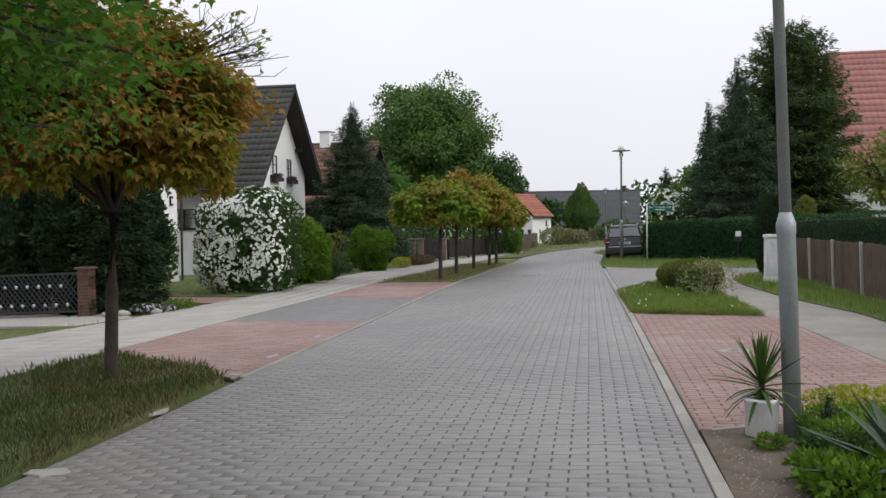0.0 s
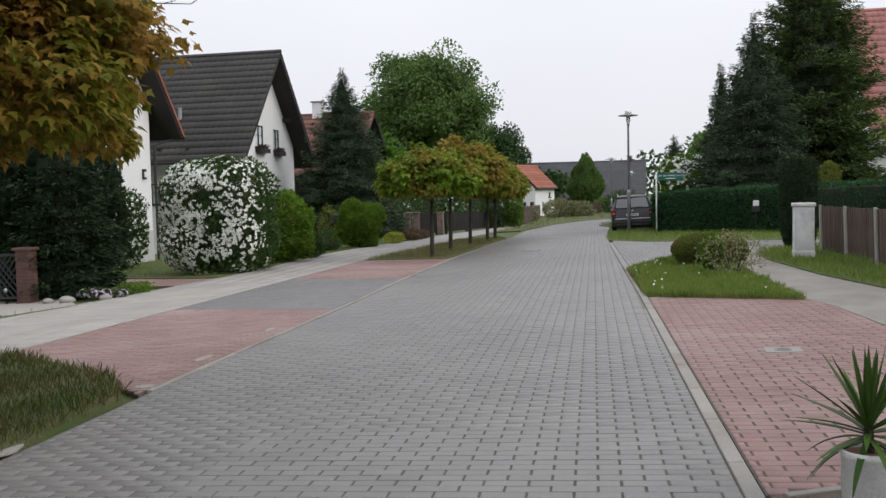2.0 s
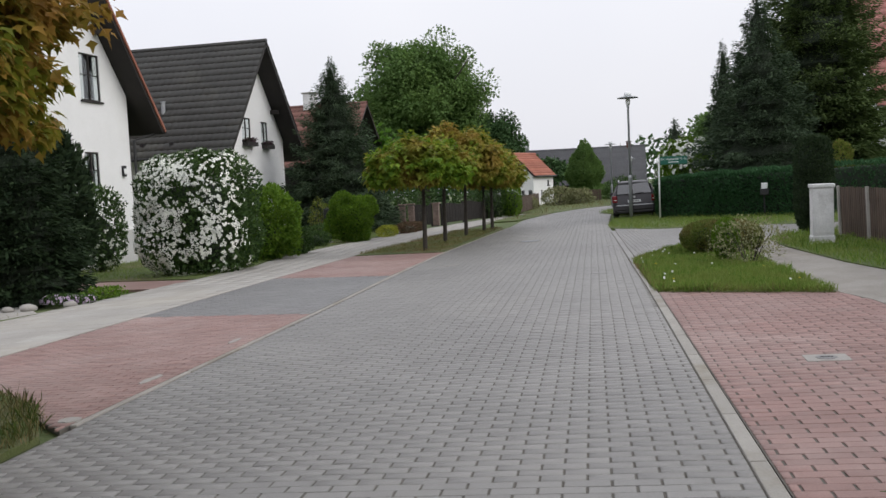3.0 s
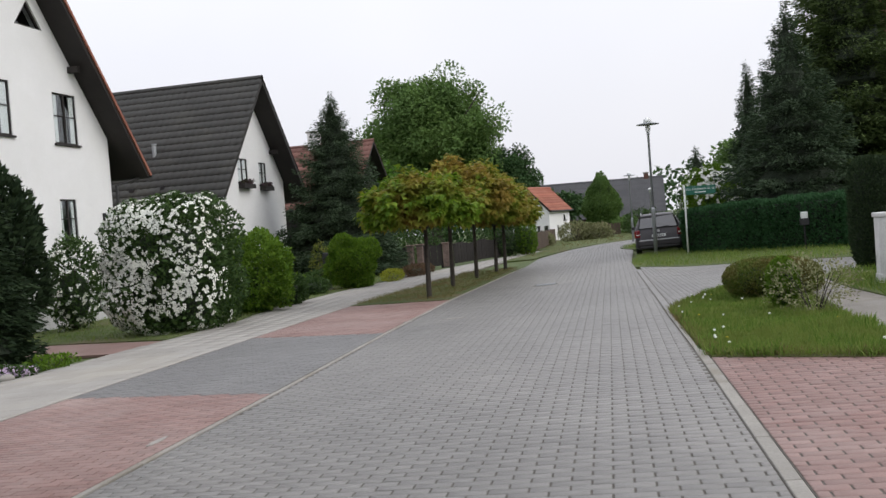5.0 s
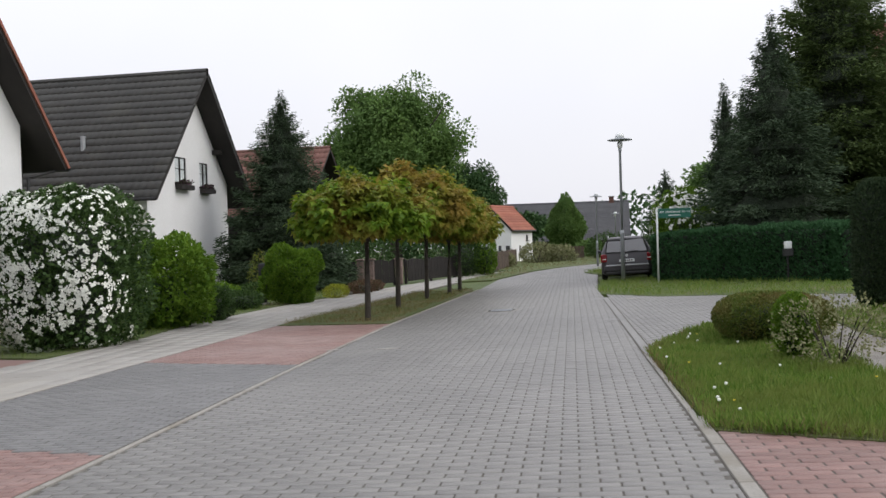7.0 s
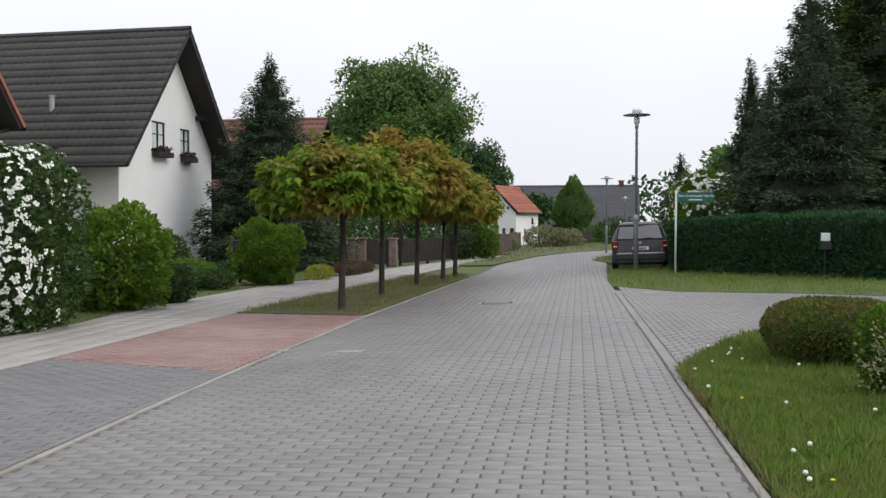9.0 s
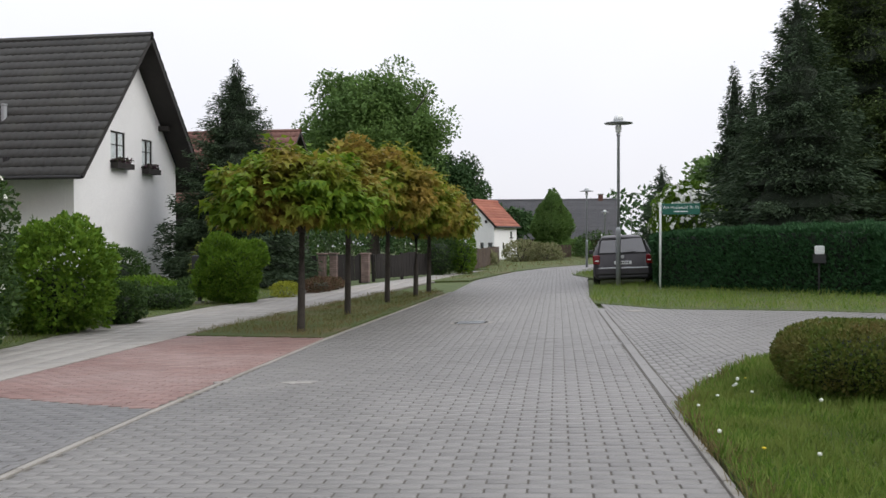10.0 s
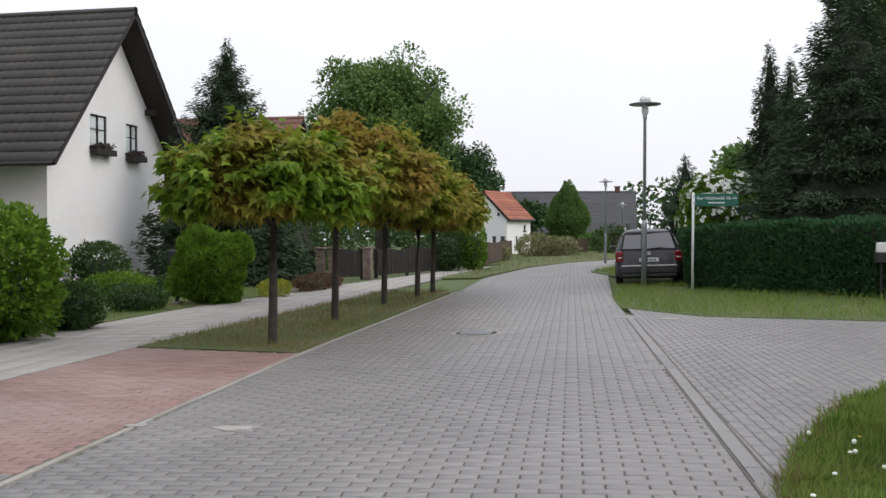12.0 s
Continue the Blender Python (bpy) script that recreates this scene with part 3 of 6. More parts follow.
LEFT = [(-6, -3.05), (6.5, -3.38), (10, -3.55), (15.7, -3.74), (20.7, -3.98), (26.5, -4.14), (38, -4.05), (45, -4.3), (52, -3.5), (56, -2.3), (60, 0.5), (64, 5.0)]
RIGHT = [(-6, 2.12), (5.3, 1.60), (16, 1.05), (20.4, 0.78), (31, 0.22), (35, -0.02), (48, -0.2), (52, 0.6), (55, 3.0), (57.5, 7.0), (64, 14.0)]


def side(line, y):
    return float(np.interp(y, [p[0] for p in line], [p[1] for p in line]))


BRICK_L, BRICK_W, GAP, BED = 0.257, 0.099, 0.015, 0.0048
TILT = radians(2.5)


def brick_mesh(name, lx, ly, material, deep=0.03):
    """One paving stone with a worn, bevelled rim."""
    bm = bmesh.new()
    c = 0.003
    rings = []
    for inset, z in ((0, -deep), (0, -c), (c, 0)):
        rings.append([bm.verts.new((sx * (lx / 2 - inset), sy * (ly / 2 - inset), z)) for sx, sy in ((-1, -1), (1, -1), (1, 1), (-1, 1))])
    for a, b in zip(rings, rings[1:]):
        for i in range(4):
            bm.faces.new((a[i], a[(i + 1) % 4], b[(i + 1) % 4], b[i]))
    bm.faces.new(rings[2])
    return finish(bm, name, material)


def paving(name, base, poly, material, near, label, lx=BRICK_L, ly=BRICK_W, turn=TILT, top=0.0, piece="paver", bond=0.5, jitter=0.0016, bed=BED, gap=GAP):
    """Stones in running bond over an outline, on a bed of sand. Those in the stretch near are pieces of their own."""
    rnd = random.Random(len(poly) * 31 + int(abs(poly[0][0]) * 100))
    bm = plate(bmesh.new(), poly, top - 0.007, 0.05)
    floor = solid(name, bm, base, label, "paving", "structure")
    c, s = math.cos(turn), math.sin(turn)
    loc = [(x * c + y * s, -x * s + y * c) for x, y in poly]
    u0, u1 = min(p[0] for p in loc), max(p[0] for p in loc)
    v0, v1 = min(p[1] for p in loc), max(p[1] for p in loc)
    unit_mesh = brick_mesh(piece, lx - gap, ly - bed, material)
    verts, faces, made = [], [], 0
    row = 0
    v = v0 + ly / 2
    while v < v1:
        cuts = []
        for (ax, ay), (bx, by) in zip(loc, loc[1:] + loc[:1]):
            if (ay > v) != (by > v):
                cuts.append(ax + (bx - ax) * (v - ay) / (by - ay))
        cuts.sort()
        for lo, hi in zip(cuts[::2], cuts[1::2]):
            k = math.floor((lo - u0) / lx) - 1
            while True:
                a = u0 + (k + (bond if row % 2 else 0.0)) * lx
                k += 1
                b = a + lx
                if a >= hi:
                    break
                a2, b2 = max(a, lo + 0.004), min(b, hi - 0.004)
                if b2 - a2 < 0.045:
                    continue
                u, full = (a2 + b2) / 2, (b2 - a2) > lx - 0.002
                x, y = u * c - v * s, u * s + v * c
                z = top + rnd.uniform(-jitter, jitter)
                if full and made < 300 and near[0] < x < near[1] and near[2] < y < near[3]:
                    ob = new(piece, unit_mesh)
                    ob.parent = floor
                    ob.matrix_basis = Matrix.Translation((x, y, z)) @ Matrix.Rotation(turn + rnd.uniform(-0.006, 0.006), 4, "Z")
                    made += 1
                    continue
                hx, hy, ch = (b2 - a2 - gap) / 2, (ly - bed) / 2, 0.003
                i = len(verts)
                for ins, dz in ((0, -0.02), (0, -ch), (ch, 0)):
                    for sx, sy in ((-1, -1), (1, -1), (1, 1), (-1, 1)):
                        uu, vv = u + sx * (hx - ins), v + sy * (hy - ins)
                        verts.append((uu * c - vv * s, uu * s + vv * c, z + dz))
                for r in (0, 4):
                    for q in range(4):
                        faces.append((i + r + q, i + r + (q + 1) % 4, i + r + 4 + (q + 1) % 4, i + r + 4 + q))
                faces.append((i + 8, i + 9, i + 10, i + 11))
        v += ly
        row += 1
    rest = part(piece + "_field", quick_mesh(piece + "_field", verts, faces, material), material, floor)
    rest["kind"] = "stuff"
    return floor


def strip(line_a, line_b, y0, y1, step=1.0):
    ys = list(np.arange(y0, y1, step)) + [y1]
    return [(side(line_b, y), float(y)) for y in ys] + [(side(line_a, y), float(y)) for y in reversed(ys)]


road_edge_l = [(y, x + 0.10) for y, x in LEFT]
road_edge_r = [(y, x - 0.0) for y, x in RIGHT]
paving("road", JOINT, strip(road_edge_l, road_edge_r, -4, 63.5), PAVER, (-1.6, 1.2, 5.5, 8.6), "village street of grey concrete pavers in running bond")


def kerb(name, line, offset, width, y0, y1, label, top=0.0, length=1.0, material=CONCRETE):
    k = thing(name, (0, 0, 0), label, "kerb", kind="structure")
    y = y0
    while y < y1 - 0.2:
        y2 = min(y + length, y1)
        a, b = Vector((side(line, y) + offset, y)), Vector((side(line, y2) + offset, y2))
        d = (b - a)
        turn = math.atan2(d.y, d.x)
        m = Matrix.Translation(((a.x + b.x) / 2, (a.y + b.y) / 2, top)) @ Matrix.Rotation(turn, 4, "Z")
        bm = boxed((-d.length / 2 + 0.005, -width / 2, -0.15), (d.length / 2 - 0.005, width / 2, 0), 0.008)
        ob = part("kerb_stone", bm, material, k)
        ob.matrix_basis = m @ pose(0, 0, rng.uniform(-0.003, 0.003))
        y = y2
    return k


kerb("kerb_east", RIGHT, 0.05, 0.10, -3.5, 16.5, "concrete edging stones along the grey street", 0.008, material=KERB_OLD)
kerb("kerb_island", RIGHT, 0.035, 0.055, 16.5, 21.0, "narrow overgrown edging stones along the grass island", 0.006, material=KERB_OLD)
kerb("kerb_west", LEFT, 0.05, 0.06, 9.6, 38.2, "flush concrete edging stones beside the parking bays", 0.005, material=KERB_OLD)
BED_EDGE = [(6.93, 1.72), (7.96, 4.12)]
kerb("kerb_bed", BED_EDGE, 0.0, 0.06, 6.93, 7.96, "flush edging stones between red pavers and a soil bed", 0.012, 0.42, KERB_OLD)

INNER = [(-6, -7.3), (11.6, -6.82), (16, -6.85), (22, -6.9), (27.4, -6.92), (31, -6.75), (34, -6.5), (43.5, -5.9), (50, -5.0), (56, -3.6)]
OUTER = [(-6, -11.2), (15.8, -10.0), (18.5, -9.5), (26, -9.25), (28.7, -9.75), (34.5, -9.6), (42.3, -8.5), (50, -6.9), (56, -4.9)]
paving("parking_bay_west_1", JOINT, [(-3.53, 9.5), (-3.74, 15.55), (-6.83, 16.15), (-6.80, 12.0)], PAVER_RED, (-5, -3.7, 10, 13.2), "parking bay of worn red concrete pavers")
paving("parking_bay_west_2", JOINT, [(-3.74, 15.56), (-3.98, 20.75), (-6.88, 21.7), (-6.83, 16.16)], PAVER_DARK, (-5, -4, 16, 19), "parking bay of dark grey concrete pavers")
paving("parking_bay_west_3", JOINT, [(-3.98, 20.76), (-4.14, 26.65), (-6.9, 27.4), (-6.88, 21.71)], PAVER_RED, (-5, -4, 21, 24), "parking bay of red concrete pavers before a tree bed")
paving("parking_bay_east", JOINT, [(1.628, 6.95), (4.15, 8.0), (3.86, 10.3), (3.5, 14.3), (3.3, 15.1), (1.158, 15.98)], PAVER_RED, (1.6, 3.2, 7.4, 10.2), "parking bay of red concrete pavers beside the street")
paving("pavement_west", GRAVEL, strip(OUTER, INNER, -5, 55.5), SLAB, (-9.2, -6.8, 14, 21), "pale concrete slab footpath along the gardens", 0.5, 0.5, TILT, 0.004, "slab", 0.0, 0.001, 0.003, 0.003)
paving("side_street", JOINT, [(0.84, 20.6), (1.14, 21.7), (1.9, 23.5), (2.4, 24.15), (3.6, 25.0), (9, 25.6), (40, 24.5), (40, 28.2), (9, 28.2), (5.5, 28.75), (3.98, 29.8), (1.49, 30.85), (0.26, 32.6), (0.30, 30.5), (0.56, 25.6)], PAVER, (1.2, 4.0, 24.2, 27.2), "side street of grey concrete pavers", turn=radians(94.5), bed=0.0065)

gutter = thing("gutter", (0, 0, 0), "narrow concrete gutter stones across the side street mouth", "gutter", kind="structure")
for k in range(11):
    a, b = Vector((0.86 - 0.0585 * k, 20.3 + k)), Vector((0.86 - 0.0585 * (k + 1), 21.3 + k))
    m = Matrix.Translation(((a.x + b.x) / 2, (a.y + b.y) / 2, 0.001)) @ Matrix.Rotation(math.atan2(b.y - a.y, b.x - a.x), 4, "Z")
    part("gutter_stone", boxed((-0.496, -0.055, -0.1), (0.496, 0.055, 0.006), 0.008), PAVER, gutter).matrix_basis = m
    for sg in (-1, 1):
        part("gutter_joint", boxed((-0.5, sg * 0.07 - 0.009, -0.05), (0.5, sg * 0.07 + 0.009, 0.002)), JOINT, gutter).matrix_basis = m

plate_things = [
    ("path_east", GRAVEL, [(4.15, 8.0), (3.86, 10.3), (3.5, 14.3), (3.3, 15.1), (3.05, 18.0), (3.0, 21.0), (2.9, 23.4), (2.5, 24.2), (3.6, 25.02), (4.3, 25.2), (3.75, 24.2), (3.75, 22.0), (4.1, 18.5), (4.75, 15.0), (5.0, 11.0), (5.3, 6.0), (4.7, 3)], 0.0, "trodden pale gravel footpath beside a fence"),
    ("driveway_west", PAVER_RED, [(-9.3, 20.9), (-9.28, 22.6), (-16.0, 24.6), (-16.0, 22.2)], 0.002, "reddish paved garden driveway"),
    ("forecourt_west", SLAB, [(-9.6, 17.4), (-10.0, 15.9), (-16, 16.6), (-16, 18.6), (-11.0, 18.9)], 0.003, "pale paved strip before a garden gate"),
    ("planting_bed_east", SOIL, [(1.645, 6.92), (4.15, 7.97), (4.7, 3), (4.9, -3), (2.06, -3), (1.79, 3)], 0.0, "bare brown soil bed with low plants beside the street"),
    ("garden_path_west", SLAB, [(-9.6, 34.9), (-9.6, 35.6), (-15.9, 38.0), (-15.9, 37.2)], 0.003, "pale garden path to the gabled house"),
]
for nm, mat, poly, top, lab in plate_things:
    solid(nm, plate(bmesh.new(), poly, top, 0.05), mat, lab, "path" if "path" in nm else nm.split("_")[0], "structure")

BED_NEAR = [(-3.0, -5), (-3.34, 6.3), (-3.56, 9.3), (-4.3, 10.3), (-6.75, 11.9), (-7.25, -5)]
BED_TREES = [(-4.2, 26.7), (-4.16, 38.0), (-4.5, 38.6), (-6.15, 38.3), (-6.45, 34), (-6.72, 31), (-6.88, 27.45)]
ISLAND = [(1.16, 15.96), (3.25, 15.06), (3.02, 18.0), (2.97, 21.0), (2.85, 23.3), (2.42, 24.1), (1.9, 23.45), (1.14, 21.65), (0.86, 20.7)]
VERGE = [(-0.03, 34.9), (0.11, 32.6), (0.30, 32.45), (1.48, 30.84), (3.97, 29.79), (5.49, 28.74), (9, 28.18), (20, 28.18), (20, 31.6), (8, 31.8), (6.9, 32.9), (5.8, 35.3), (2.2, 37.6), (1.9, 39.2), (0.05, 39.0)]
FENCE_STRIP = [(5.3, 6.0), (5.0, 11.0), (4.75, 15.0), (4.1, 18.5), (3.75, 22.0), (3.75, 24.2), (4.3, 25.2), (6, 25.5), (6.2, 6)]
GARDEN = [(-9.3, 22.7), (-9.25, 26), (-9.75, 28.7), (-9.6, 34.4), (-8.5, 42.3), (-9.5, 46), (-16.3, 46), (-16.3, 24.7)]
WALK_GRASS = [(-9.55, 17.35), (-9.98, 15.85), (-16, 13), (-16, 8), (-10.9, 8)]
LAMP_ISLAND = [(-0.75, 47), (0.1, 43.5), (2.2, 43.5), (2.5, 54), (0.4, 52)]
FAR_VERGE = [(-6.0, 45), (-4.45, 45), (-3.65, 52), (-2.45, 56), (0.3, 60), (4.9, 64), (3, 80), (-30, 80), (-30, 56), (-5.0, 56)]
lawns = [("lawn_bed_near", BED_NEAR, 0.006, "rough grass bed round a street tree"), ("lawn_tree_bed", BED_TREES, 0.011, "worn grass bed under a row of globe maples"),
         ("lawn_island", ISLAND, 0.009, "grassy traffic island with dandelions and shrubs"), ("lawn_verge", VERGE, 0.009, "grass verge before a clipped hedge"),
         ("lawn_fence", FENCE_STRIP, 0.02, "strip of grass along a wooden fence"), ("lawn_garden", GARDEN, 0.02, "front garden lawn"),
         ("lawn_footpath", WALK_GRASS, 0.01, "short grass beside the footpath"), ("lawn_lamp", LAMP_ISLAND, 0.03, "small grass island beside parked car"),
         ("lawn_far", FAR_VERGE, 0.01, "distant grass verge along the bend")]
for nm, poly, top, lab in lawns:
    solid(nm, plate(bmesh.new(), poly, top, 0.06), TURF, lab, "lawn", "structure")
grass("grass_near_bed", BED_NEAR, 38000, 0.11, rng, GRASS_SHADE, "tall unmown grass blades round the street tree, coloured darker for tree shade", 0.004, [(-5.16, 9.5, 0.12)])
grass("grass_island", ISLAND, 42000, 0.10, rng, GRASS, "fresh green grass blades on the island", 0.01)
wd = np.random.default_rng(12)
wx, wy = wd.uniform(0.9, 3.2, 420), wd.uniform(15.2, 24.0, 420)
keep = inside(wx, wy, ISLAND)
wp = np.repeat(np.stack([wx[keep], wy[keep], np.full(keep.sum(), 0.02)], 1), 7, 0)
turn_w = unit(wd.normal(size=wp.shape) * [1, 1, 0] + [0, 0, 0.55])
solid("weed_rosettes", scatter("weed_rosettes", SPRAY, wp, turn_w, np.tile([0, 0, 1.0], (len(wp), 1)), wd.uniform(0.04, 0.085, len(wp)), SHRUB_LEAF), SHRUB_LEAF, "broad leaved weed rosettes among the grass", "weeds", "stuff")
FRINGE = [(1.14, 16.0), (3.25, 15.08), (3.22, 15.3), (1.28, 16.15), (1.0, 20.6), (1.26, 21.6), (1.95, 23.25), (2.42, 23.9), (2.42, 24.12), (1.88, 23.48), (1.1, 21.68), (0.82, 20.7)]
grass("grass_island_fringe", FRINGE, 13000, 0.085, rng, GRASS_DRY, "dry yellowed grass fringe along the island edge", 0.008)
NEAR_FRINGE = [(-3.3, 6.3), (-3.52, 9.28), (-4.3, 10.28), (-6.7, 11.85), (-6.6, 11.5), (-4.4, 9.95), (-3.75, 9.1), (-3.55, 6.3), (-3.25, 0), (-2.98, 0)]
grass("grass_near_fringe", NEAR_FRINGE, 6000, 0.075, rng, GRASS_DRY, "dry yellowed grass fringe along the street edge", 0.006)
grass("grass_verge", VERGE, 18000, 0.12, rng, GRASS, "long green grass blades before the hedge", 0.015)
grass("grass_tree_bed", BED_TREES, 12000, 0.07, rng, GRASS_DRY, "thin dry grass under the maples", 0.03)
grass("grass_fence", FENCE_STRIP, 14000, 0.12, rng, GRASS, "grass along the fence", 0.02)
grass("grass_garden", GARDEN, 22000, 0.08, rng, GRASS, "garden lawn grass", 0.02)
grass("grass_footpath", WALK_GRASS, 5000, 0.08, rng, GRASS_DRY, "short grass beside the footpath", 0.01)
grass("grass_lamp", LAMP_ISLAND, 3000, 0.14, rng, GRASS, "grass round the far street lamp", 0.03)
grass("grass_far", FAR_VERGE, 9000, 0.16, rng, GRASS_DRY, "distant rough grass", 0.01)

# pale mortar smears on the pavers
sm = np.random.default_rng(3)
for x, y, rx, ry in ((-3.05, 22.25, 0.24, 0.10), (-3.95, 22.3, 0.12, 0.08), (-3.12, 5.48, 0.20, 0.14), (-3.42, 7.6, 0.07, 0.22), (-3.62, 9.75, 0.12, 0.10), (-3.78, 11.3, 0.06, 0.25), (-3.9, 13.4, 0.05, 0.2)):
    pts = [(x + rx * math.cos(a) * sm.uniform(0.5, 1.1), y + ry * math.sin(a) * sm.uniform(0.5, 1.1)) for a in np.linspace(0, 2 * math.pi, 15)[:-1]]
    solid("mortar_smear", plate(bmesh.new(), pts, 0.0075, 0.012), SLAB, "pale dried mortar smear on the pavers", "stain", "structure")

# ---- houses ----
from mathutils.geometry import tessellate_polygon


def holed_wall(outline, holes, thick, place):
    """A wall in its own plane (across, up) with openings right through it; place maps (across, up, depth) to the world."""
    bm = bmesh.new()
    loops = [outline] + holes
    flat = [p for lp in loops for p in lp]
    tris = tessellate_polygon([[Vector((a, b, 0)) for a, b in lp] for lp in loops])
    front = [bm.verts.new(place(a, b, 0.0)) for a, b in flat]
    back = [bm.verts.new(place(a, b, thick)) for a, b in flat]
    for t in tris:
        for vs in ([front[i] for i in t], [back[i] for i in reversed(t)]):
            try:
                bm.faces.new(vs)
            except ValueError:
                pass
    i = 0
    for lp in loops:
        n = len(lp)
        for k in range(n):
            a, b = i + k, i + (k + 1) % n
            bm.faces.new((front[a], front[b], back[b], back[a]))
        i += n
    bmesh.ops.recalc_face_normals(bm, faces=bm.faces)
    return bm


def tile_row_mesh(length, depth, material, wave=0.30, amp=0.04, samples=4):
    """One course of roof tiles: a wavy strip along the ridge with a stepped lower edge."""
    n = int(length / wave * samples)
    xs = np.linspace(0, -length, n + 1)
    ph = np.arange(n + 1) % samples
    h = amp * np.array([0.0, 0.75, 1.0, 0.35])[ph % 4]
    rows = [np.stack([xs, np.full(n + 1, -depth - 0.03), h - 0.02], 1), np.stack([xs, np.full(n + 1, -depth - 0.03), h + 0.03], 1), np.stack([xs, np.zeros(n + 1), h * 0.9], 1)]
    v = np.concatenate(rows)
    f = []
    for r in (0, 1):
        for i in range(n):
            a = r * (n + 1) + i
            f.append((a, a + 1, a + n + 2, a + n + 1))
    return quick_mesh("tile_course", v, f, material)


def gable_house(name, place, turn, half, length, eave, ridge, over, verge, wall_mat, tile_mat, label, windows=(), side_windows=(), board=DARK_WOOD, gable_mat=None, courses=16, chimney=None, edge_mat=None, plinth=None, attic=None, wave=0.035):
    """A house whose gable faces its own +x, with the ridge running back along -x."""
    h = thing(name, place, label, "house", turn=turn)
    slope = (ridge - eave) / (half + over)
    wall_top = eave + slope * over - 0.24
    thick = 0.3
    outline = [(-half, -0.2), (half, -0.2), (half, wall_top), (0, ridge - 0.26), (-half, wall_top)]
    holes = [[(a, b), (c, b), (c, d), (a, d)] for a, b, c, d, *_ in windows]
    if attic:
        holes = holes + [attic]
        w = part("attic_window", holed_wall(attic, [[(a * 0.8 + 0.2 * sum(p[0] for p in attic) / 3, b * 0.8 + 0.2 * sum(p[1] for p in attic) / 3) for a, b in attic]], 0.08, lambda a, b, d: (-0.05 - d, a, b)), board, h, "triangular dark framed attic window")
        part("pane", holed_wall([(a * 0.8 + 0.2 * sum(p[0] for p in attic) / 3, b * 0.8 + 0.2 * sum(p[1] for p in attic) / 3) for a, b in attic], [], 0.008, lambda a, b, d: (-0.09 - d, a, b)), GLASS, w).visible_shadow = False
    part("gable_wall", holed_wall(outline, holes, thick, lambda a, b, d: (-d, a, b)), gable_mat or wall_mat, h)
    part("gable_wall", holed_wall(outline, [], thick, lambda a, b, d: (-length + d, a, b)), wall_mat, h)
    for sgn in (-1, 1):
        sh = [[(a, b), (c, b), (c, d), (a, d)] for s, a, b, c, d in side_windows if s == sgn]
        part("side_wall", holed_wall([(-length + thick + 0.003, -0.2), (-thick - 0.003, -0.2), (-thick - 0.003, wall_top), (-length + thick + 0.003, wall_top)], sh, thick, lambda a, b, d, s=sgn: (a, s * (half - d), b)), wall_mat, h)
        for s, a, b, c, d in side_windows:
            if s == sgn:
                window(h, (a, b, c, d), lambda u, v, w, s=sgn: (u, s * (half - w), v), False)
    for w in windows:
        window(h, w[:4], lambda u, v, w_: (-w_, u, v), len(w) > 4 and w[4])
    run = math.hypot(half + over, ridge - eave)
    ang = math.degrees(math.atan2(ridge - eave, half + over))
    row = tile_row_mesh(length + 2 * verge, run / courses, tile_mat, amp=wave)
    for sgn in (-1, 1):
        deck = bmesh.new()
        m = Matrix.Translation((verge, 0, ridge)) @ (Matrix.Rotation(math.pi, 4, "Z") @ Matrix.Translation((length + 2 * verge, 0, 0)) if sgn > 0 else Matrix.Identity(4)) @ pose(0, 0, 0, ang, 0, 0)
        box(deck, (-length - 2 * verge + 0.02, -run, -0.14), (-0.02, -0.005, -0.01))
        bmesh.ops.transform(deck, matrix=m, verts=deck.verts)
        roof = part("roof", deck, board, h, "dark boarded eaves and verge")
        for k in range(courses):
            ob = part("tile_course", row, tile_mat, roof)
            ob.matrix_basis = m @ Matrix.Translation((0, -run * k / courses, 0.012))
        if edge_mat:
            e = boxed((-0.06, -run - 0.04, -0.03), (0.03, 0.0, 0.06))
            bmesh.ops.transform(e, matrix=m if sgn < 0 else Matrix.Translation((verge, 0, ridge)) @ Matrix.Scale(-1, 4, (0, 1, 0)) @ pose(0, 0, 0, ang, 0, 0), verts=e.verts)
            bmesh.ops.recalc_face_normals(e, faces=e.faces)
            part("verge_tile", e, edge_mat, h, "tile edging along the verge")
        gut = limb(bmesh.new(), [(verge, sgn * (half + over + 0.05), eave - 0.06), (-length - verge, sgn * (half + over + 0.05), eave - 0.06)], [0.065, 0.065], 8)
        part("gutter", gut, BLACK, h)
        for f in ((0.62,) if sgn > 0 else ()):
            yy, zz = sgn * half * f, ridge - 0.26 - slope * half * f - 0.22
            part("purlin", boxed((-0.1, yy - 0.07, zz - 0.10), (verge * 0.45, yy + 0.07, zz + 0.10), 0.012), board, h)
    cap = limb(bmesh.new(), [(verge, 0, ridge + 0.03), (-length - verge, 0, ridge + 0.03)], [0.11, 0.11], 8)
    part("ridge_tiles", cap, tile_mat, h)
    if plinth:
        part("plinth", boxed((-0.05, -half - 0.02, -0.2), (0.022, half + 0.02, plinth)), STUCCO_GREY, h)
    if chimney:
        cx, cz, cw, mat = chimney
        c = part("chimney", boxed((cx - cw / 2, -cw / 2, ridge - 0.6), (cx + cw / 2, cw / 2, cz), 0.02), mat, h, "plastered chimney with a cap slab")
        part("chimney_cap", boxed((cx - cw / 2 - 0.08, -cw / 2 - 0.08, cz), (cx + cw / 2 + 0.08, cw / 2 + 0.08, cz + 0.1), 0.02), CONCRETE, c)
